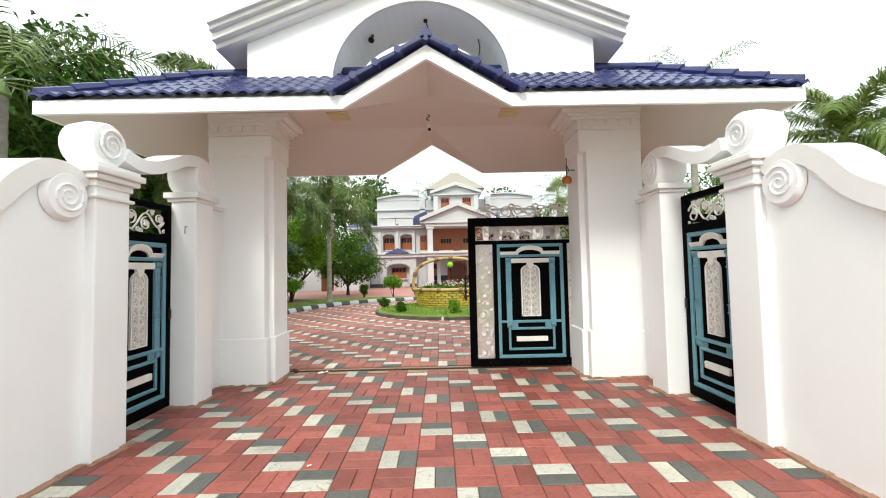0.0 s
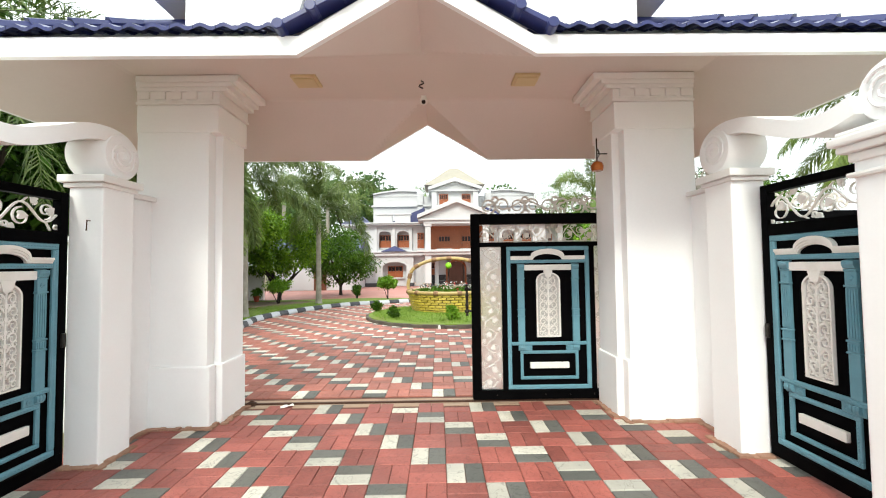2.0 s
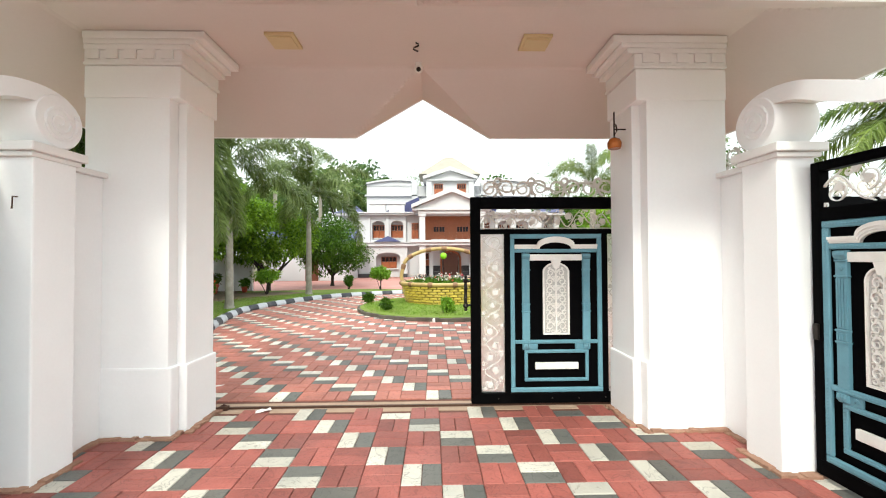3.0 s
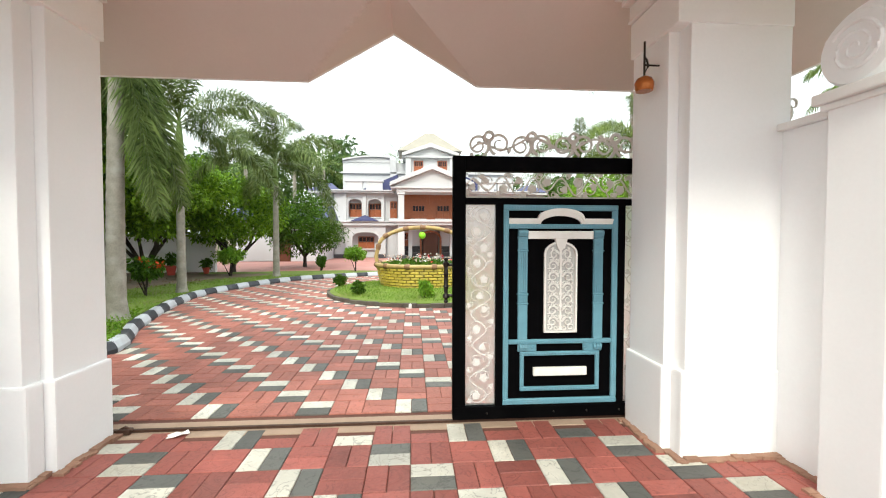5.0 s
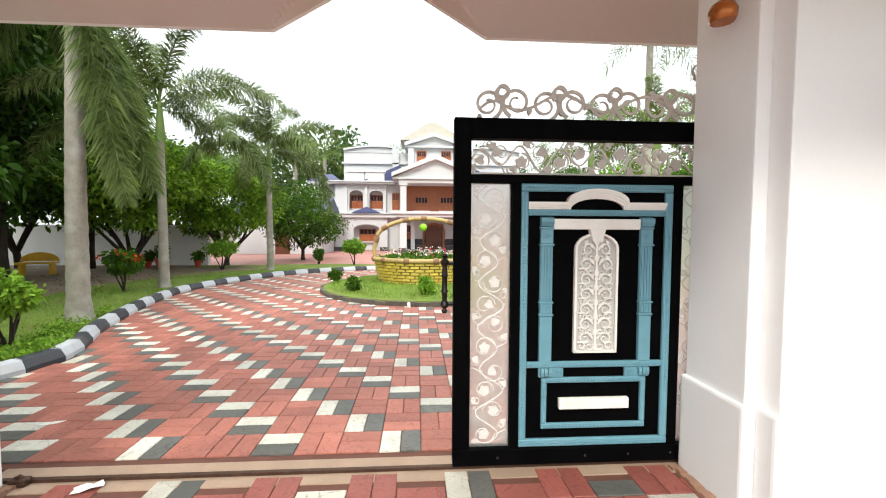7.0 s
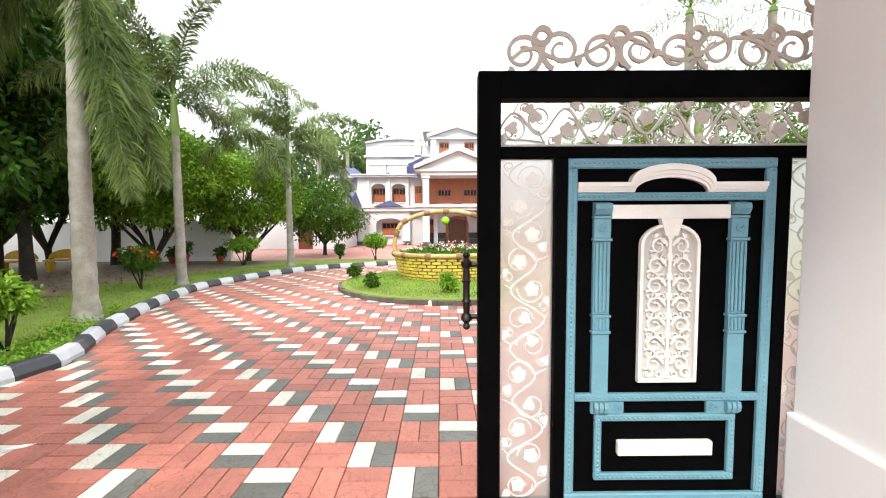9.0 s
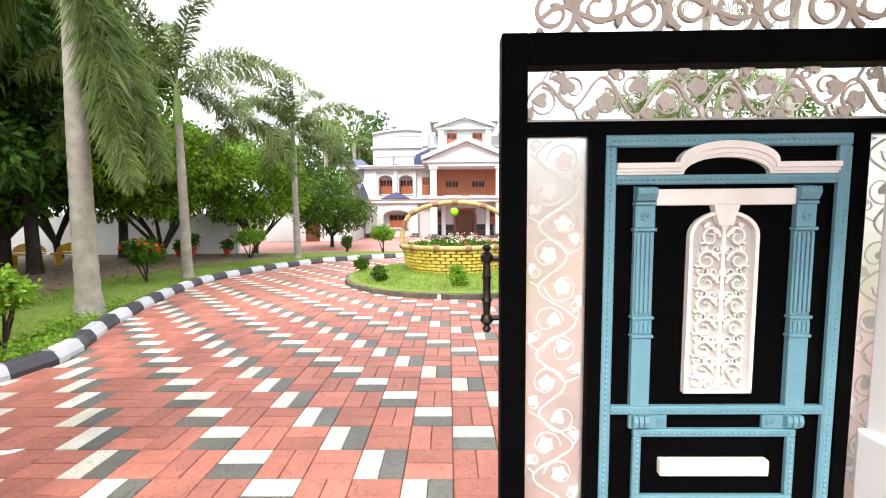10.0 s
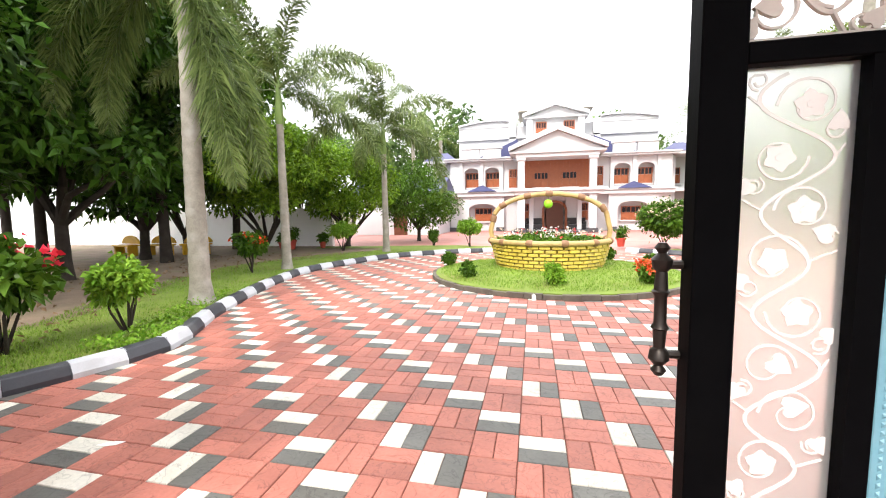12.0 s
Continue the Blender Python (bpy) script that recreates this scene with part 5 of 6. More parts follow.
blades("island_grass", "bright short grass on the island", np.stack([ix + irx * rr * np.cos(aa), iy + iry * rr * np.sin(aa), 0.155 - 0.045 * rr ** 2], 1), RG, 0.05)

# basket planter
BRICK = material("yellow_glazed_brick", (0.52, 0.40, 0.06), 0.4, vary=0.15, scale=9, fine=60, bump=0.4, per="object", spread=0.18, stain=(0.24, 0.19, 0.06), stain_amount=0.6)
BASKET = material("yellow_basket_body", (0.32, 0.24, 0.05), 0.7, vary=0.2, scale=9, fine=60, bump=0.4)
CANE = material("tan_cane_handle", (0.42, 0.30, 0.12), 0.5, vary=0.15, scale=9, fine=60, bump=0.3, stain=(0.25, 0.16, 0.07), stain_amount=0.6)
KNOT = material("brown_cane_knot", (0.22, 0.12, 0.06), 0.6, vary=0.2, scale=12, fine=60, bump=0.3)
BX, BY, BR0, BR1 = 0.58, 15.95, 1.28, 1.44
bas = thing("basket_planter", "yellow brick planter shaped like a basket with arched cane handle", "planter", at=pose(BX, BY, 0.12))
bm = bmesh.new()
prof = [(BR0 - 0.05, 0), (BR0 + 0.05, 0.25), (BR1 - 0.05, 0.62), (BR1 - 0.14, 0.62), (0.4, 0.55)]
rings = [[bm.verts.new((r * math.cos(k * math.tau / 48), r * math.sin(k * math.tau / 48), z)) for k in range(48)] for r, z in prof]
for a, b in zip(rings, rings[1:]):
    for k in range(48):
        bm.faces.new((a[k], a[(k + 1) % 48], b[(k + 1) % 48], b[k]))
bm.faces.new(rings[-1])
part("body", bm, BASKET, bas, "mortared basket body", smooth=True)
bm = bmesh.new()
prism(bm, [(-0.115, 0), (0.115, 0), (0.115, 0.055), (0.10, 0.072), (-0.10, 0.072), (-0.115, 0.055)], "y", -0.05, 0.03)
bevelled(bm, 0.012, 2)
BRICK_MESH = mesh_of(bm, "brick", BRICK, True)
for row in range(7):
    z = 0.01 + 0.086 * row
    r = BR0 + (BR1 - BR0) * (z / 0.62) ** 0.9
    for k in range(34):
        a = (k + 0.5 * (row % 2)) * math.tau / 34
        part("brick", BRICK_MESH, None, bas, at=pose(r * math.cos(a), r * math.sin(a), z, -8, 0, math.degrees(a) + 90))
bm = bmesh.new()
tube(bm, [((BR1 + 0.02) * math.cos(k * math.tau / 48), (BR1 + 0.02) * math.sin(k * math.tau / 48), 0.66) for k in range(49)], 0.065, 10)
part("rim", bm, CANE, bas, "thick rounded yellow rim", smooth=True)
bm = bmesh.new()
hp = [(-1.42, 0, 0.55), (-1.47, 0, 0.9), (-1.40, 0, 1.2)] + [(1.40 * math.cos(math.pi * (1 - k / 16)), 0, 1.2 + 0.62 * math.sin(math.pi * k / 16)) for k in range(1, 16)] + [(1.40, 0, 1.2), (1.47, 0, 0.9), (1.42, 0, 0.55)]
tube(bm, hp, 0.062, 12)
part("handle", bm, CANE, bas, "arched tan cane handle", smooth=True)
for i in (2, 5, 8, 10, 13, 16):
    bm = bmesh.new()
    a, b = Vector(hp[i]), Vector(hp[i + 1])
    d = (b - a).normalized() * 0.09
    tube(bm, [a - d, a - d * 0.5, a, a + d * 0.5, a + d], [0.066, 0.085, 0.075, 0.085, 0.066], 12)
    part("knot", bm, KNOT, bas, "brown wrapped knot", smooth=True)
for k in range(12):
    bm = bmesh.new()
    a = k * math.tau / 12 + 0.2
    v = Vector((math.cos(a), math.sin(a), 0)) * (BR1 + 0.02) + Vector((0, 0, 0.66))
    w = Vector((-math.sin(a), math.cos(a), 0)) * 0.08
    tube(bm, [v - w, v - w * 0.4, v + w * 0.4, v + w], [0.068, 0.088, 0.088, 0.068], 10)
    part("knot", bm, KNOT, bas, "brown wrapped knot", smooth=True)
ball = bmesh.new()
bmesh.ops.create_uvsphere(ball, u_segments=20, v_segments=12, radius=0.115)
bl = thing("hanging_ball", "bright lime green ball hung from the basket handle", "ball", at=pose(BX - 0.02, BY, 1.68))
part("ball", ball, material("lime_ball", (0.25, 0.62, 0.02), 0.4, vary=0.1, scale=20, bump=0.1), bl, smooth=True)
bm = bmesh.new()
tube(bm, [(0, 0, 0.11), (0, 0, 0.24)], 0.006, 6)
part("cord", bm, DARK_METAL, bl)
rsb = np.random.RandomState(3)
n = 4200
q, a = np.sqrt(rsb.uniform(0, 1, n)) * 1.3, rsb.uniform(0, math.tau, n)
pp = np.stack([BX + q * np.cos(a), BY + q * np.sin(a), 0.7 + rsb.uniform(0, 0.26, n) * (1.1 - q / 1.7)], 1)
tagged(new("rose_bed", leaf_cloud("rose_bed", pp, np.tile([0, 0, 0.8], (n, 1)), 0.085, LEAF_MID, 0.6, rsb)), "low leafy flowering plants filling the basket planter", "flowers", kind="stuff")
for nm, m, cnt, lab in (("pink_blossoms", PINK_PETAL, 45, "pale pink small blossoms in the basket planter"), ("white_blossoms", WHITE_PETAL, 35, "white small blossoms in the basket planter"), ("red_blossoms", RED_PETAL, 16, "red small blossoms in the basket planter")):
    q, a = np.sqrt(rsb.uniform(0, 1, cnt)) * 1.3, rsb.uniform(0, math.tau, cnt)
    pp = np.stack([BX + q * np.cos(a), BY + q * np.sin(a), 0.86 + rsb.uniform(0, 0.2, cnt)], 1)
    pp = np.repeat(pp, 4, 0) + rsb.normal(size=(cnt * 4, 3)) * 0.02
    tagged(new(nm, leaf_cloud(nm, pp, np.tile([0, 0, 1.0], (cnt * 4, 1)), 0.05, m, 0.9, rsb)), lab, "flowers", kind="stuff")

# palms along the drive
palm("foxtail_palm", "tall foxtail palm with heavy drooping fronds beside the kerb", -5.15, 10.85, 4.85, 0.16, 0.115, 10, 0.50, 760, 3, plume=1.7, lean=(0.1, 0), slim=0.016,
     sprays=[(0.1, -1.36, 3.5, 0.05), (0.6, -1.2, 3.4, 0.2), (3.1, 0.12, 4.3, 1.9), (2.9, -0.1, 3.9, 1.7), (-2.6, 0.3, 3.4, 1.7), (2.3, 0.4, 3.0, 1.5), (0.5, 1.0, 3.4, 1.7), (1.9, 1.1, 3.0, 1.6), (3.3, 1.2, 2.8, 1.4)])
palm("foxtail_palm", "slim foxtail palm with feathery fronds on the lawn", -6.05, 14.6, 3.7, 0.125, 0.085, 12, 0.44, 430, 5, shaft=1.05, droop=1.4, length=3.3, rises=(-0.1, 1.35), plume=1.2, slim=0.013, turn=0.8)
palm("foxtail_palm", "slim foxtail palm with feathery fronds on the lawn", -5.0, 19.1, 3.5, 0.125, 0.09, 13, 0.48, 400, 8, shaft=1.0, droop=1.7, length=3.1, rises=(-0.1, 1.4), plume=1.2, slim=0.015)
palm("foxtail_palm", "foxtail palm with arching fronds on the eastern lawn", 7.15, 19.4, 4.0, 0.19, 0.12, 9, 0.45, 380, 12, droop=1.75, length=2.8, rises=(0.15, 1.35), turn=0.3, mat=LEAF_COCO)
palm("foxtail_palm", "foxtail palm with arching fronds on the eastern lawn", 8.3, 17.0, 4.2, 0.18, 0.12, 9, 0.45, 380, 14, droop=1.7, length=2.7, rises=(0.15, 1.35), mat=LEAF_COCO)
palm("coconut_palm", "coconut palm with arching green fronds behind the wing wall", 9.5, 9.3, 4.1, 0.2, 0.15, 20, 0.5, 300, 21, shaft=0.3, droop=1.6, plume=0.35, mat=LEAF_COCO, length=2.3, ground=0, rises=(-0.4, 1.4))
palm("coconut_palm", "tall coconut palm rising behind the gatehouse roof", 13.2, 20.5, 9.6, 0.2, 0.14, 14, 0.8, 90, 22, shaft=0.3, droop=1.25, plume=0.35, mat=LEAF_COCO, length=3.3, ground=0, rises=(-0.2, 1.35))
palm("coconut_palm", "tall coconut palm rising behind the gatehouse roof", 10.6, 21.5, 10.0, 0.2, 0.14, 12, 0.8, 90, 23, shaft=0.3, droop=1.25, plume=0.35, mat=LEAF_COCO, length=3.0, ground=0, rises=(-0.2, 1.35))
palm("coconut_palm", "coconut palm with arching fronds behind the western wall", -7.2, 6.9, 4.6, 0.2, 0.15, 13, 0.75, 110, 24, shaft=0.3, droop=1.4, plume=0.35, mat=LEAF_PALM, length=3.0, ground=0, rises=(-0.3, 1.3))
for k, (x, y, h) in enumerate(((13.5, 45, 9.0), (15.5, 50, 8.5), (-9, 46, 8.6), (-12.5, 48, 9.4), (-1.5, 56, 11.0), (-16, 44, 8.2))):
    palm("coconut_palm", "far coconut palm beyond the house", x, y, h, 0.25, 0.18, 13, 1.0, 60, 40 + k, shaft=0.3, droop=1.3, plume=0.4, mat=LEAF_COCO, length=3.6, ground=0, rises=(-0.3, 1.3))

# broadleaf trees of the garden
tree("mango_tree", "large dark-leaved mango tree over the garden", -10.3, 12.4, (4.9, 2.9, 3.0, 60), 24000, 0.24, LEAF_DARK, 0.14, 1.3, 31, tips=8)
tree("mango_tree", "large dark-leaved mango tree over the garden", -12.4, 16.2, (3.9, 3.0, 2.3, 44), 13000, 0.24, LEAF_DARK, 0.15, 1.0, 32, tips=8)
tree("mango_tree", "dark mango tree behind the boundary wall", -9.9, 9.3, (4.3, 2.6, 2.6, 44), 15000, 0.22, LEAF_DARK, 0.15, 1.2, 33)
tree("garden_tree", "low spreading green tree with forked dark limbs", -9.7, 18.6, (3.1, 2.6, 1.45, 60), 24000, 0.15, LEAF_BRIGHT, 0.11, 0.35, 34, tips=9)
tree("garden_tree", "low spreading green tree with forked dark limbs", -7.6, 21.4, (2.7, 2.1, 1.35, 46), 15000, 0.15, LEAF_BRIGHT, 0.10, 0.35, 35, tips=8)
tree("garden_tree", "round dark green tree near the house", -5.6, 25.5, (2.4, 2.1, 1.45, 44), 14000, 0.14, LEAF_MID, 0.09, 0.5, 36)
tree("garden_tree", "spreading green tree at the garden's far side", -14.5, 20.0, (3.6, 2.8, 1.7, 40), 8000, 0.2, LEAF_MID, 0.12, 0.6, 37, tips=8)
tree("garden_tree", "bright lime-leaved tree behind the lawn", -11.2, 23.8, (4.0, 2.4, 1.6, 36), 8000, 0.2, LEAF_LIME, 0.11, 0.9, 38, tips=7)
for k, (x, y, h, r) in enumerate(((-13, 15, 6.6, 2.4), (-10, 20, 7.2, 2.2), (-16, 12, 6.0, 2.6), (-13.5, 10.2, 4.4, 2.4), (-17, 16.5, 4.6, 2.8), (-8.9, 15.6, 7.0, 2.4))):
    tree("tall_tree", "tall green tree standing behind the garden", x - 2, y, (h, r, 1.8, 34), 6500, 0.24, LEAF_MID if k else LEAF_DARK, 0.15, 2.4, 60 + k, tips=7)
for k, (x, y, h, r, m) in enumerate(((13.5, 33, 3.2, 2.6, LEAF_LIME), (17, 36, 4.2, 3.4, LEAF_LIME), (14.5, 42, 4.4, 3.2, LEAF_MID), (21, 40, 5.6, 4.0, LEAF_LIME), (19, 30, 3.8, 2.8, LEAF_MID), (25, 36, 6.5, 4.5, LEAF_MID))):
    tree("far_tree", "leafy green tree beyond the eastern wall", x, y, (h, r, r * 0.75, 34), 6000, 0.3, m, 0.16, 1.6, 70 + k)
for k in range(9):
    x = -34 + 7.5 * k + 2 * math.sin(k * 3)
    tree("far_tree", "hazy green tree on the far slope", x, 58 + 4 * math.sin(k * 1.7), (6.5 + 1.5 * math.sin(k * 2.3) + (3.0 if x < -8 else 0), 5.0, 3.6, 30), 3600, 0.6, LEAF_FAR_HAZED, 0.25, 2.0, 90 + k, ground=0)

# shrubs
bush("round_shrub", "round leafy light green shrub on the lawn", -4.72, 9.25, 0.28, 0.40, 0.36, 2600, 0.085, LEAF_LIME, 3)
bush("poinsettia_shrub", "tall shrub with crimson flower heads by the kerb", -5.3, 8.35, 0.45, 0.62, 0.40, 1500, 0.15, LEAF_MID, 4, RED_PETAL, 12, 0.10)
bush("ixora_shrub", "small thin shrub with red flowers on the lawn", -6.55, 13.9, 0.35, 0.42, 0.36, 800, 0.13, LEAF_MID, 5, ORANGE_PETAL, 9, 0.07)
bush("clipped_shrub", "clipped light green shrub near the court", -6.9, 19.5, 0.45, 0.62, 0.32, 2200, 0.09, LEAF_LIME, 6)
bush("cone_shrub", "small dark green conical shrub by the court", -3.9, 21.8, 0.02, 0.27, 0.42, 1400, 0.08, LEAF_MID, 7)
bush("clipped_shrub", "clipped yellow-green shrub on a thin stem", -2.3, 21.4, 0.45, 0.58, 0.33, 2200, 0.09, LEAF_LIME, 8)
for k, (x, y, r, m, pet) in enumerate(((-1.97, 15.7, 0.27, LEAF_MID, None), (-1.18, 13.75, 0.26, LEAF_MID, None), (0.58, 13.1, 0.33, LEAF_LIME, None), (2.33, 13.5, 0.34, LEAF_MID, ORANGE_PETAL), (3.0, 15.9, 0.27, LEAF_MID, None), (2.28, 17.4, 0.26, LEAF_MID, None))):
    bush("island_shrub", "small green shrub with orange-red flowers on the island" if pet else "small bushy green shrub on the island", x, y, 0.03, r * 0.82, r * 0.64, 900, 0.075, m, 80 + k, pet, 26, 0.06, ground=0.1)
bush("plumeria_shrub", "ball-shaped shrub dotted with small pale pink blossoms", 4.95, 21.8, 0.55, 1.25, 0.52, 12000, 0.12, LEAF_MID, 90, PINK_PETAL, 150, 0.05)
bush("plumeria_shrub", "ball-shaped shrub dotted with small pale pink blossoms", 8.95, 21.9, 0.6, 1.15, 0.52, 9000, 0.12, LEAF_MID, 91, PINK_PETAL, 110, 0.05)
bush("plumeria_shrub", "ball-shaped shrub dotted with small pale pink blossoms", 8.5, 18.7, 0.6, 0.75, 0.42, 3000, 0.12, LEAF_MID, 92, PINK_PETAL, 70, 0.05)
bush("low_shrub", "low green shrub beside the garden sign", 6.9, 20.6, 0.03, 0.3, 0.2, 500, 0.09, LEAF_MID, 93)
POT = material("red_clay_pot", (0.42, 0.06, 0.04), 0.5, vary=0.12, scale=12, fine=60, bump=0.2)
for k, (x, y, s) in enumerate(((3.44, 21.7, 1.0), (-9.35, 19.9, 1.15), (-10.0, 20.2, 0.8), (-8.3, 20.5, 0.8))):
    pot = thing("flower_pot", "red clay flower pot with a leafy plant", "flower pot", at=pose(x, y, 0.09, 0, 0, 30 * k), group="flower pots")
    bm = bmesh.new()
    pr = [(0.11, 0), (0.16, 0.26), (0.185, 0.27), (0.19, 0.33), (0.165, 0.335), (0.15, 0.29)]
    tube(bm, [(0, 0, z * s) for r, z in pr], [r * s for r, z in pr], 16)
    part("pot", bm, POT, pot, smooth=True)
    rs = np.random.RandomState(k)
    p, d = cluster_points([(0, 0, 0.5 * s, 0.2 * s), (0.08, 0, 0.65 * s, 0.16 * s)], 260, rs, 0.8)
    part("plant", leaf_cloud("plant", p, d, 0.14, LEAF_MID, 0.45, rs), None, pot)
sign = thing("garden_sign", "small dark-framed sign on a thin post", "sign", at=pose(6.75, 20.8, 0.09))
part("post", boxes((-0.02, 0.02, -0.02, 0.02, 0, 0.6)), DARK_METAL, sign)
part("board", bevelled(boxes((-0.16, 0.16, -0.03, 0.0, 0.58, 0.82)), 0.01), DARK_METAL, sign)
part("face", boxes((-0.13, 0.13, -0.034, -0.03, 0.61, 0.79)), STONE, sign, "plain grey sign face")
YEL = material("yellow_bench_paint", (0.62, 0.36, 0.02), 0.4, vary=0.15, scale=9, fine=50, bump=0.1)
for k, (x, y) in enumerate(((-14.4, 17.2), (-13.2, 17.5), (-12.0, 17.9))):
    be = thing("garden_bench", "curved yellow garden bench on the soil", "bench", at=pose(x, y, 0.09, 0, 0, 15 * k - 10), group="garden benches")
    part("seat", bevelled(boxes((-0.5, 0.5, -0.2, 0.2, 0.34, 0.40)), 0.02), YEL, be)
    bm = bmesh.new()
    prism(bm, [(-0.5, 0.42), (0.5, 0.42)] + [(0.5 * math.cos(math.pi * j / 10), 0.42 + 0.3 * math.sin(math.pi * j / 10)) for j in range(1, 10)], "y", 0.16, 0.22)
    part("backrest", bm, YEL, be)
    for q in (-0.38, 0.38):
        part("leg", bevelled(boxes((q - 0.04, q + 0.04, -0.16, 0.16, -0.02, 0.34)), 0.01), YEL, be)

# garden walls
solid("wall_garden", bevelled(boxes((-45, -8.6, 21.9, 22.1, -0.1, 1.75)), 0.01), PAINT, "white plastered garden boundary wall", "wall", kind="structure")
solid("wall_garden_end", bevelled(boxes((-45, -44.8, 6.5, 21.9, -0.1, 1.75)), 0.01), PAINT, "white plastered garden boundary wall", "wall", kind="structure")
wr = thing("wall_north_east", "white boundary wall with capped piers beside the house", "wall", kind="structure")
part("body", bevelled(boxes((10.5, 40, 34.2, 34.4, -0.1, 1.45)), 0.01), PAINT, wr)
for k in range(8):
    x = 12.2 + 3.2 * k
    part("pier", bevelled(boxes((x - 0.2, x + 0.2, 34.1, 34.5, -0.1, 1.55), (x - 0.26, x + 0.26, 34.05, 34.55, 1.55, 1.65)), 0.01), PAINT, wr)

# ---- the house ----
HOUSE_WHITE = material("house_white_paint", (0.53, 0.53, 0.54), 0.6, vary=0.03, scale=0.8, fine=20, bump=0.1, stain=(0.46, 0.455, 0.455), stain_amount=0.35)
WOOD = material("brown_window_wood", (0.30, 0.09, 0.035), 0.4, vary=0.2, scale=5, fine=50, bump=0.15)
WOOD_DARK = material("dark_wood", (0.12, 0.04, 0.02), 0.45, vary=0.2, scale=5, fine=50, bump=0.15)
ROOF_BLUE = material("violet_roof_tile", (0.042, 0.046, 0.12), 0.5, vary=0.12, scale=2, fine=30, bump=0.4)
PYRAMID = material("pale_roof_tile", (0.30, 0.275, 0.225), 0.6, vary=0.1, scale=2, fine=30, bump=0.3)
PLINTH = material("dark_granite", (0.06, 0.06, 0.065), 0.4, vary=0.2, scale=10, fine=60, bump=0.1)
PANE = bpy.data.materials.new("window_glass")
PANE.use_nodes = True
pb = PANE.node_tree.nodes["Principled BSDF"]
pb.inputs["Base Color"].default_value, pb.inputs["Roughness"].default_value = (0.02, 0.02, 0.025, 1), 0.25
pb.inputs["Specular IOR Level"].default_value = 0.15

HX, HY = 1.65, 34.0
house = thing("house", "white two-storey mansion with pediments, balconies and brown shutters", "house", at=pose(HX, HY, 0))


def hpart(name, *dims, mat=HOUSE_WHITE, bev=0.02, label=""):
    bm = boxes(*dims)
    if bev:
        bevelled(bm, bev, 1)
    return part(name, bm, mat, house, label)


def house_window(x, y, z, w, h, arched=True):
    """A recessed brown window with two shutters, panes, and a white surround."""
    fr = part("window", boxes((x - w / 2, x - w / 2 + 0.06, y - 0.08, y, z, z + h), (x + w / 2 - 0.06, x + w / 2, y - 0.08, y, z, z + h), (x - w / 2 + 0.06, x + w / 2 - 0.06, y - 0.08, y, z + h - 0.06, z + h), (x - w / 2 + 0.06, x + w / 2 - 0.06, y - 0.08, y, z, z + 0.06), (x - 0.03, x + 0.03, y - 0.08, y, z + 0.06, z + h - 0.06)), WOOD, house, "brown wooden window frame")
    for s in (-1, 1):
        a, b = sorted((x + s * 0.035, x + s * (w / 2 - 0.065)))
        part("shutter", bevelled(boxes((a, b, y - 0.05, y - 0.015, z + 0.065, z + h * 0.55)), 0.008, 1), WOOD, fr)
        part("pane", boxes((a, b, y - 0.04, y - 0.02, z + h * 0.57, z + h - 0.065)), PANE, fr, "dark glass pane")
        part("glazing_bar", boxes(((a + b) / 2 - 0.02, (a + b) / 2 + 0.02, y - 0.055, y - 0.041, z + h * 0.57, z + h - 0.065)), WOOD, fr)
    part("sill", bevelled(boxes((x - w / 2 - 0.12, x + w / 2 + 0.12, y - 0.18, y, z - 0.1, z - 0.002)), 0.01, 1), HOUSE_WHITE, fr, "white sill")


def arch_panel(x, y0, y1, w, z0, z1, ow, oz0, oz1, rise):
    """A wall piece from z0 to z1 with an opening under a flat arch."""
    bm = boxes((x - w / 2, x - ow / 2, y0, y1, z0, z1), (x + ow / 2, x + w / 2, y0, y1, z0, z1))
    if oz0 > z0:
        box(bm, x - ow / 2, x + ow / 2, y0, y1, z0, oz0)
    n = 12
    for k in range(n):
        u0, u1 = -1 + 2 * k / n, -1 + 2 * (k + 1) / n
        f = lambda u: oz1 - rise + rise * math.sqrt(max(0, 1 - u * u * 0.96))
        prism(bm, [(x + u0 * ow / 2, f(u0)), (x + u1 * ow / 2, f(u1)), (x + u1 * ow / 2, z1), (x + u0 * ow / 2, z1)], "y", y0, y1)
    return bm


def pediment(y0, y1, hw, z, apex, band_t, x=0.0):
    bm = bmesh.new()
    prism(bm, [(x - hw, z), (x, apex), (x + hw, z), (x + hw, z + band_t), (x, apex + band_t * 1.15), (x - hw, z + band_t)], "y", y0 - 0.35, y1)
    bevelled(bm, 0.02, 1)
    part("raking_cornice", bm, HOUSE_WHITE, house)
    bm = bmesh.new()
    prism(bm, [(x - hw + 0.15, z), (x + hw - 0.15, z), (x, apex)], "y", y0, y1 - 0.05)
    part("tympanum", bm, HOUSE_WHITE, house)


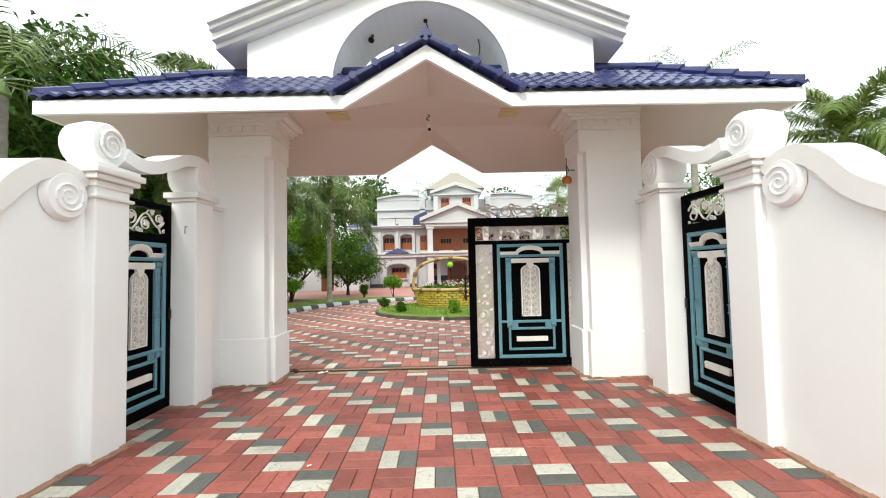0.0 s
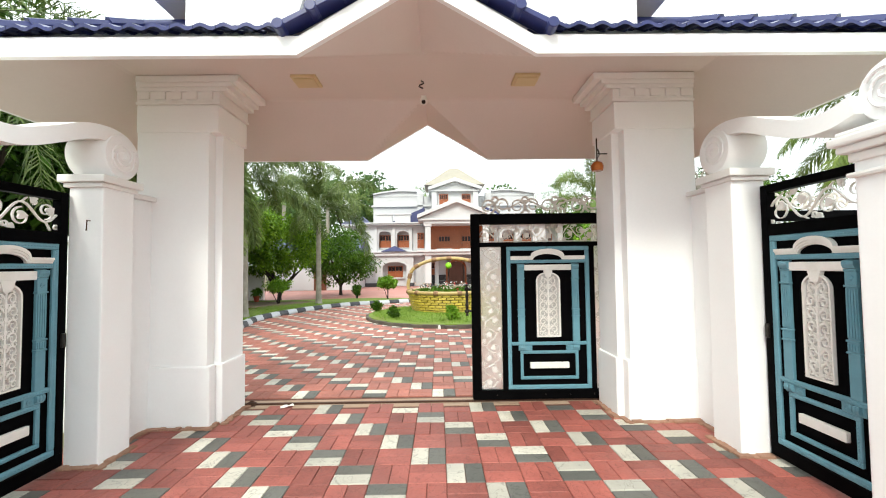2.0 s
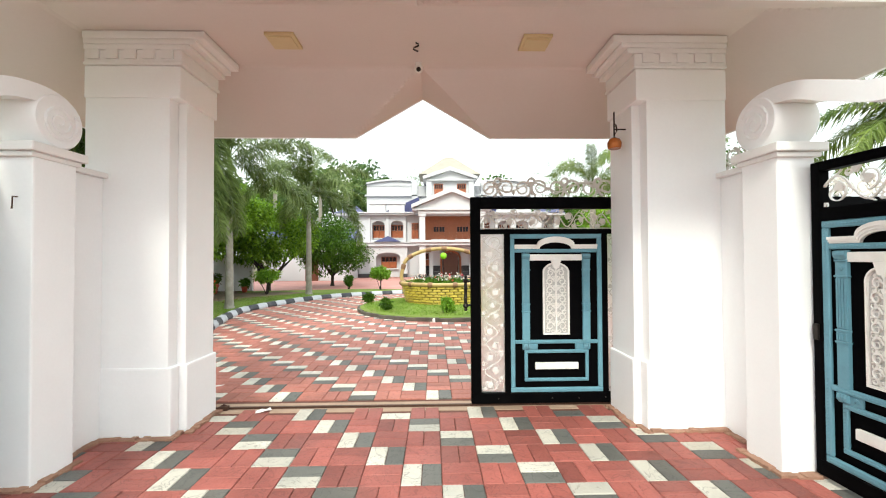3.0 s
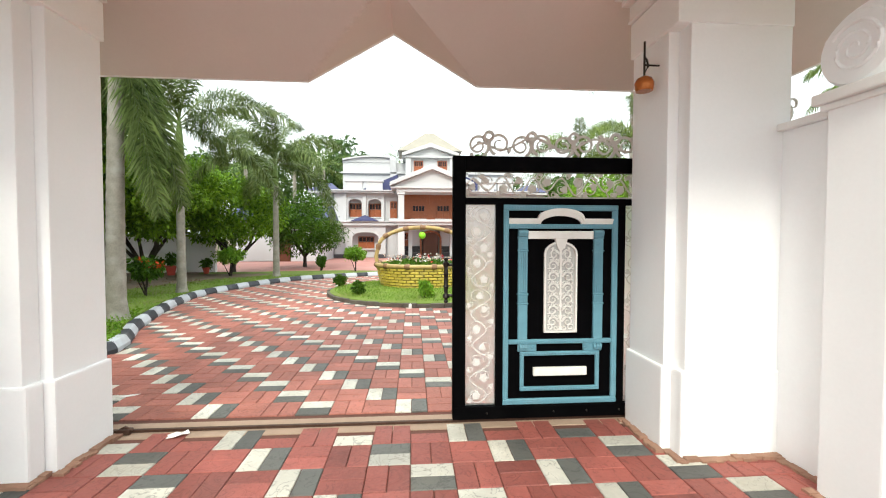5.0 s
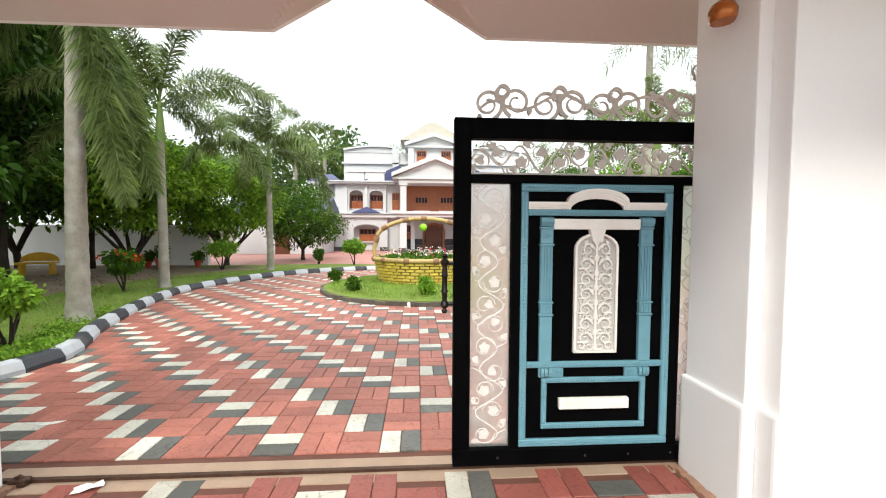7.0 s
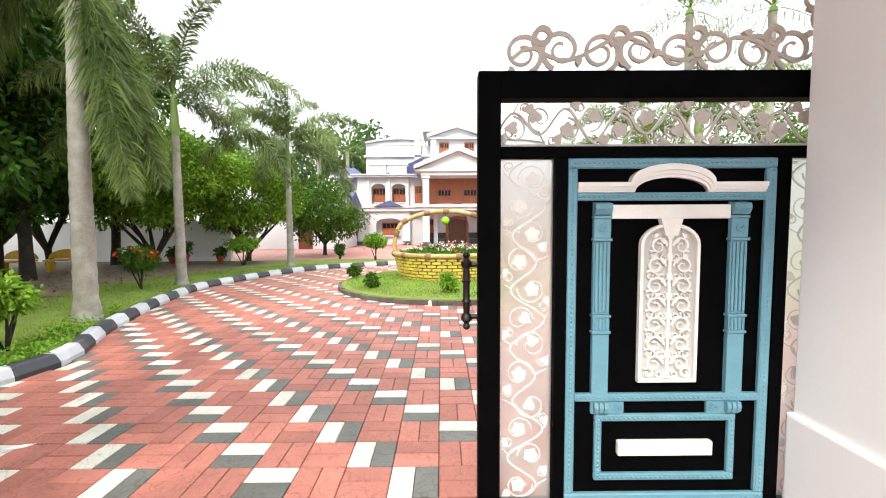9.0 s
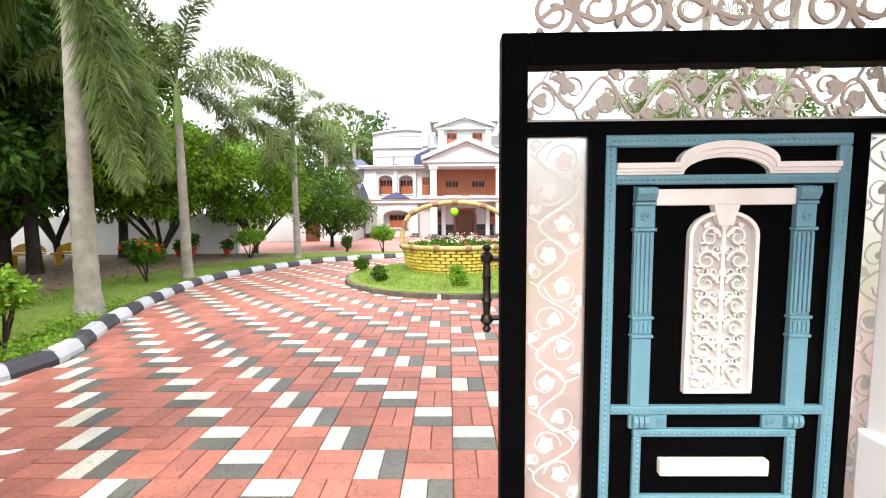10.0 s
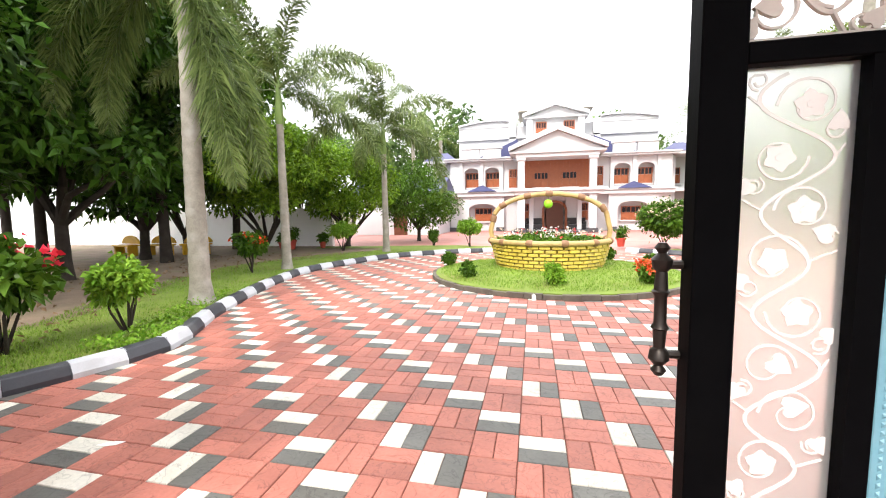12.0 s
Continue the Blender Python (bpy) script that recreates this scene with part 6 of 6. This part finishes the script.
# wings
for s in (-1, 1):
    S = lambda a, b: tuple(sorted((s * a, s * b)))
    hpart("rear_wall", (*S(2.3, 7.0), 1.3, 1.5, 0, 5.2))
    for xc, w in ((4.35, 1.5), (5.85, 1.5)):
        part("upper_wall", arch_panel(s * xc, 0.75, 1.0, w, 2.75, 5.0, 1.02, 3.05, 4.55, 0.32), HOUSE_WHITE, house)
        house_window(s * xc, 1.29, 3.2, 0.98, 1.05)
        hpart("parapet_block", (*S(xc - 0.62, xc + 0.62), 0.5, 1.0, 5.22, 5.85), (*S(xc - 0.72, xc + 0.72), 0.42, 1.0, 5.85, 5.97))
        hpart("pilaster", (*S(xc + 0.62, xc + 0.88), 0.62, 0.745, 2.75, 5.0))
    hpart("return_wall", (*S(2.55, 3.6), 1.0, 1.28, 0, 5.0))
    part("lower_wall", arch_panel(s * 5.05, 0.55, 0.8, 3.1, 0, 2.5, 1.95, 0.0, 2.0, 0.42), HOUSE_WHITE, house)
    house_window(s * 5.05, 1.29, 0.72, 1.25, 0.95)
    hpart("corner_wall", (*S(6.6, 7.4), 0.7, 1.6, 0, 5.0))
    hpart("slab_band", (*S(2.62, 7.5), 0.35, 1.2, 2.5, 2.75), (*S(2.62, 7.6), 0.25, 1.2, 2.75, 2.85))
    hpart("eaves_band", (*S(2.9, 7.7), 0.3, 1.6, 5.0, 5.12), (*S(2.9, 7.8), 0.2, 1.6, 5.12, 5.22))
    hpart("plinth_course", (*S(3.5, 4.06), 0.5, 0.9, 0, 0.3), mat=PLINTH)
    hpart("plinth_course", (*S(6.05, 7.45), 0.5, 0.9, 0, 0.3), mat=PLINTH)
    bm = bmesh.new()
    a, b = S(4.0, 6.1)
    base = [bm.verts.new(p) for p in ((a, 0.15, 2.855), (b, 0.15, 2.855), (b, 0.75, 2.855), (a, 0.75, 2.855))]
    tip = bm.verts.new(((a + b) / 2, 0.6, 3.32))
    for k in range(4):
        bm.faces.new((base[k], base[(k + 1) % 4], tip))
    part("window_hood_roof", bm, ROOF_BLUE, house, "small violet-blue hipped hood")
    # side veranda
    hpart("veranda_wall", (*S(7.4, 9.0), 3.0, 3.2, 0, 5.0))
    hpart("veranda_column", (*S(8.6, 9.0), 1.2, 1.6, 0.3, 5.0))
    hpart("veranda_column", (*S(7.55, 7.85), 1.6, 1.9, 0.3, 5.0))
    hpart("column_base", (*S(8.52, 9.08), 1.12, 1.68, 0, 0.3), mat=PLINTH)
    hpart("veranda_floor", (*S(7.4, 9.1), 1.2, 3.0, 2.6, 2.8))
    hpart("veranda_cornice", (*S(7.3, 9.4), 0.8, 3.3, 5.0, 5.2))
    house_window(s * 8.2, 2.99, 3.2, 0.7, 1.1)
    bm = bmesh.new()
    a, b = S(7.0, 9.45)
    q = [bm.verts.new(p) for p in ((a, 0.75, 5.21), (b, 0.75, 5.21), (b, 4.2, 5.21), (a, 4.2, 5.21))]
    r = [bm.verts.new(p) for p in (((a + b) / 2 - 0.3, 2.4, 5.95), ((a + b) / 2 + 0.3, 2.4, 5.95))]
    bm.faces.new((q[0], q[1], r[1], r[0]))
    bm.faces.new((q[2], q[3], r[0], r[1]))
    bm.faces.new((q[1], q[2], r[1]))
    bm.faces.new((q[3], q[0], r[0]))
    part("veranda_roof", bm, ROOF_BLUE, house, "violet-blue tiled roof")
    # set-back second floor
    hpart("attic_wall", (*S(1.9, 7.2), 3.4, 6.0, 5.0, 7.85))
    hpart("attic_band", (*S(1.9, 7.35), 3.2, 3.4, 6.9, 7.05))
    bm = bmesh.new()
    n = 12
    arcp = [(s * (3.3 + 3.9 * k / n), 7.85 + 0.42 * math.sin(math.pi * (0.30 + 0.62 * k / n))) for k in range(n + 1)]
    prism(bm, arcp + [(s * 7.2, 7.84), (s * 3.3, 7.84)], "y", 3.35, 6.0)
    part("curved_parapet", bm, HOUSE_WHITE, house)
    bm = bmesh.new()
    prism(bm, [(x, z + 0.02) for x, z in arcp] + [(x, z + 0.15) for x, z in arcp[::-1]], "y", 3.15, 3.55)
    part("parapet_cap", bm, HOUSE_WHITE, house)
    hpart("attic_pier", (*S(2.75, 3.3), 3.2, 3.6, 5.0, 8.1))
    bm = bmesh.new()
    prism(bm, [(s * 2.6, 6.6), (s * 5.6, 5.3), (s * 2.6, 5.3)], "y", 1.55, 3.3)
    part("lean_roof", bm, ROOF_BLUE, house, "violet-blue sloping tiled roof")
    # portico
    for xc in (2.25,):
        hpart("portico_column", (*S(xc - 0.24, xc + 0.24), -1.3, -0.82, 0.3, 2.5))
        hpart("column_base", (*S(xc - 0.32, xc + 0.32), -1.38, -0.74, 0, 0.3), mat=PLINTH)
        hpart("balcony_column", (*S(xc - 0.22, xc + 0.22), -1.3, -0.86, 2.9, 4.9))
        hpart("column_cap", (*S(xc - 0.3, xc + 0.3), -1.38, -0.78, 4.72, 4.9))
    hpart("inner_column", (*S(1.45, 1.75), 0.2, 0.5, 0.12, 2.5))
    house_window(s * 2.05, 1.0, 0.75, 0.6, 1.2)
    house_window(s * 2.9, 0.99, 3.1, 0.55, 1.3)
hpart("portico_beam", (-2.75, 2.75, -1.45, 1.2, 2.5, 2.72), (-3.1, 3.1, -1.6, -1.1, 2.72, 2.9))
hpart("portico_floor", (-2.9, 2.9, -1.2, 1.0, 0, 0.12), mat=PLINTH)
hpart("porch_wall", (-2.5, -0.75, 1.0, 1.2, 0.12, 2.5), (0.75, 2.5, 1.0, 1.2, 0.12, 2.5), (-0.75, 0.75, 1.0, 1.2, 2.1, 2.5))
dr = part("front_door", bevelled(boxes((-0.6, 0.6, 1.1, 1.18, 0.12, 1.98)), 0.01, 1), WOOD_DARK, house, "dark double wooden front door")
arch = bmesh.new()
ribbon(arch, [(0.78 * math.cos(math.pi * k / 16), 1.45 + 0.62 * math.sin(math.pi * k / 16)) for k in range(17)], 0.16, 0.94, 1.0)
box(arch, -0.86, -0.70, 0.94, 1.0, 0.12, 1.45)
box(arch, 0.70, 0.86, 0.94, 1.0, 0.12, 1.45)
part("door_arch", arch, WOOD, house, "brown wooden arched door surround")
hpart("balcony_wall", (-2.5, 2.5, 0.6, 0.8, 2.9, 4.95), mat=WOOD, bev=0, label="brown wood-panelled balcony wall")
for k in range(24):
    x = -2.45 + k * 0.213
    part("wall_board", boxes((x, x + 0.205, 0.575, 0.598, 2.92, 4.9)), WOOD, house)
for x in (-0.95, 0.95):
    house_window(x, 0.57, 3.05, 1.0, 1.05)
hpart("balcony_beam", (-2.6, 2.6, -1.4, 1.0, 4.9, 5.15), (-3.0, 3.0, -1.55, 1.0, 5.15, 5.3))
pediment(-1.4, 1.0, 3.05, 5.3, 6.55, 0.28)
hpart("tower_wall", (-1.85, 1.85, 1.6, 5.0, 5.2, 8.15))
for x in (-0.95, 0.95):
    house_window(x, 1.59, 6.75, 0.75, 0.95)
for s in (-1, 1):
    hpart("tower_pilaster", (s * 1.75 - 0.22, s * 1.75 + 0.22, 1.35, 1.6, 5.2, 8.15))
hpart("tower_band", (-2.15, 2.15, 1.25, 5.0, 7.9, 8.05))
pediment(1.4, 5.0, 2.25, 8.0, 8.75, 0.25)
bm = bmesh.new()
q = [bm.verts.new(p) for p in ((-2.6, 1.9, 8.6), (2.6, 1.9, 8.6), (2.6, 5.6, 8.6), (-2.6, 5.6, 8.6))]
top = [bm.verts.new(p) for p in ((-0.35, 3.6, 10.4), (0.35, 3.6, 10.4))]
bm.faces.new((q[0], q[1], top[1], top[0]))
bm.faces.new((q[2], q[3], top[0], top[1]))
bm.faces.new((q[1], q[2], top[1]))
bm.faces.new((q[3], q[0], top[0]))
bm.faces.new(q[::-1])
part("pyramid_roof", bm, PYRAMID, house, "pale tiled hipped roof")
hpart("main_block", (-7.0, 7.0, 1.6, 10, 0, 5.0))
SOFA = material("black_leather", (0.015, 0.014, 0.016), 0.35, vary=0.2, scale=9, bump=0.1)
for x in (-1.45, 1.45):
    so = thing("porch_sofa", "black sofa standing in the porch", "sofa", at=pose(HX + x, HY + 0.55, 0.12), group="porch sofas")
    part("seat", bevelled(boxes((-0.6, 0.6, -0.3, 0.3, 0.0, 0.36)), 0.04), SOFA, so)
    part("backrest", bevelled(boxes((-0.6, 0.6, 0.15, 0.33, 0.36, 0.8)), 0.05), SOFA, so)
    for q in (-0.6, 0.48):
        part("armrest", bevelled(boxes((q, q + 0.12, -0.3, 0.15, 0.36, 0.55)), 0.03), SOFA, so)
# low outbuilding behind the garden
shed = thing("outbuilding", "low white outbuilding with blue-tiled roof behind the trees", "outbuilding", at=pose(-8.2, 30.5, 0))
part("wall", bevelled(boxes((-3.2, 2.4, 0, 4, 0, 2.7)), 0.02), HOUSE_WHITE, shed)
part("door", boxes((-0.5, 0.4, -0.05, 0.0, 0.0, 2.0)), WOOD_DARK, shed)
bm = bmesh.new()
prism(bm, [(-0.5, 2.7), (4.5, 2.7), (2.0, 3.8)], "x", -3.6, 2.8)
part("roof", bm, ROOF_BLUE, shed, "violet-blue tiled roof")


# paving beds and laid pavers
solid("paving_bed", boxes((-3.4, 3.5, -4, 6.44, -0.2, -0.012)), JOINT, "dark reddish joint bed under the pavers", "bed", kind="structure")
solid("drive_bed", boxes((-14, 16, 6.72, 46, -0.2, -0.013)), JOINT, "dark reddish joint bed under the drive", "bed", kind="structure")
solid("gate_track_bed", bevelled(boxes((-2.35, 7.6, 6.44, 6.72, -0.2, -0.004)), 0.004), CONCRETE, "brown cement strip under the gate track", "threshold", kind="structure")
solid("gate_track", boxes((-2.35, 7.6, 6.545, 6.575, -0.003, 0.018)), IRON, "rusty steel gate track along the cement strip", "rail", kind="structure")
edge = bmesh.new()
EDGES = []
for s_, px, xi in ((-1, 2.73, 2.80), (1, 2.84, 2.95)):
    for a, b, y0, y1 in ((2.2, 3.05, 5.793, 5.838), (2.12, 2.165, 5.93, 6.5), (2.19, 2.235, 5.79, 5.96), (px, px + 0.3, 4.99, 5.04), (px - 0.045, px, 4.99, 5.43), (px + 0.105, px + 0.15, 5.43, 5.82), (xi - 0.105, xi - 0.06, 3.60, 4.05), (xi - 0.02, xi + 0.03, -3, 3.62)):
        EDGES.append((*sorted((s_ * a, s_ * b)), y0, y1))
for x0, x1, y0, y1 in EDGES:
    n = max(2, int(max(x1 - x0, y1 - y0) / 0.05))
    for k in range(n):
        a, b = k / n, (k + 1) / n
        j = ROLLS.uniform(0, 0.03)
        if x1 - x0 > y1 - y0:
            box(edge, x0 + (x1 - x0) * a, x0 + (x1 - x0) * b, y0 - j, y1, -0.012, 0.008 + ROLLS.uniform(0, 0.018))
        else:
            s = -1 if x0 > 0 else 1
            box(edge, x0 - (j if s < 0 else 0), x1 + (j if s > 0 else 0), y0 + (y1 - y0) * a, y0 + (y1 - y0) * b, -0.012, 0.008 + ROLLS.uniform(0, 0.018))
solid("mortar_edge", edge, MORTAR, "ragged reddish mortar fillet along the wall feet", "mortar", kind="structure")
front = pavers(0.105, 5.15, -3.3, 3.4, -2.5, 6.42, lambda x, y: True, lambda s, x: s % 2 == 0 or x < 0.2)
lay("forecourt_paving", "red, grey and cream basket-weave pavers before the gate", front, lambda r: abs(r[1] - 4.6) + abs(r[0]) * 0.5, "forecourt", FORE_REST)


def on_drive(x, y):
    cx, cy, rx, ry = ISLAND
    if ((x - cx) / (rx - 0.05)) ** 2 + ((y - cy) / (ry - 0.05)) ** 2 < 1:
        return False
    if y > 20.3:
        return False
    return kerb_x(y) - 0.1 < x < kerb_east(y) + 0.1


drive = pavers(0.565, 8.47, -6.0, 7.8, 6.74, 20.5, on_drive, lambda s, x: s % 2 == 0)
lay("drive_paving", "red, grey and cream basket-weave pavers of the curving drive", drive, lambda r: abs(r[1] - 7.6) * 0.8 + abs(r[0] + 0.8) * 0.6, "drive", DRIVE_REST)
far = bmesh.new()
box(far, -13.5, 16, 20.25, 46, -0.2, -0.004)
solid("courtyard_paving", far, FAR_PAVE, "pale red paved court before the house", "paving", kind="structure")

# small things on the ground and walls
bm = bmesh.new()
grid = [[bm.verts.new((0.05 * i - 0.08 + ROLLS.uniform(-0.012, 0.012), 0.035 * j - 0.04 + ROLLS.uniform(-0.01, 0.01), 0.012 + ROLLS.uniform(0, 0.022))) for i in range(4)] for j in range(3)]
for j in range(2):
    for i in range(3):
        bm.faces.new((grid[j][i], grid[j][i + 1], grid[j + 1][i + 1], grid[j + 1][i]))
scrap = solid("plastic_scrap", bm, LACE, "crumpled white plastic scrap beside the gate track", "litter", at=pose(-1.64, 6.47, -0.008, 0, 0, 20))
stop = thing("track_stop", "small rusty iron stop at the track's end", "gate stop", at=pose(-2.10, 6.53, -0.004))
part("block", bevelled(boxes((-0.05, 0.05, -0.03, 0.03, 0, 0.045)), 0.008), IRON, stop)
bm = bmesh.new()
tube(bm, [(-0.05, 0, 0.03), (0, 0, 0.06), (0.06, 0, 0.03)], 0.01, 6)
part("loop", bm, IRON, stop, smooth=True)
bm = bmesh.new()
tube(bm, [(0, 0.02, 0), (0, -0.03, 0.0), (0.0, -0.035, -0.09)], 0.006, 6)
solid("wall_hook", bm, IRON, "thin rusty hook driven into the wicket post", "hook", at=pose(-2.84, 5.035, 2.12))
bm = bmesh.new()
prism(bm, [(-0.09, -0.02), (-0.02, -0.03), (0.05, -0.012), (0.09, 0.03), (0.02, 0.035), (-0.03, 0.02)], "z", 0, 0.003)
solid("paint_splash", bm, LACE, "splash of white paint on a grey paver", "paint", at=pose(-2.62, 7.36, 0.001, 0, 0, 10))
bm = bmesh.new()
fan = [bm.verts.new((0.022 * math.cos(k * 1.05) * ROLLS.uniform(0.7, 1.3), 0.018 * math.sin(k * 1.05) * ROLLS.uniform(0.7, 1.3), 0.004 + ROLLS.uniform(0, 0.012))) for k in range(6)]
mid = bm.verts.new((0, 0, 0.018))
for k in range(6):
    bm.faces.new((fan[k], fan[(k + 1) % 6], mid))
solid("paper_scrap", bm, LACE, "tiny crumpled white paper scrap on the pavers", "litter", at=pose(-0.90, 3.52, 0.0))
bm = bmesh.new()
tube(bm, [(0, 0, -0.05), (0, 0, 0.03), (0, 0, 0.045)], [0.035, 0.035, 0.028], 14)
tube(bm, [(0, 0, 0.045), (0, 0, 0.06)], [0.018, 0.014], 10)
solid("pipe_cap", bm, LACE, "short white pipe cap at the island's stone edge", "pipe", smooth=True, at=pose(0.21, 12.27, 0.05))
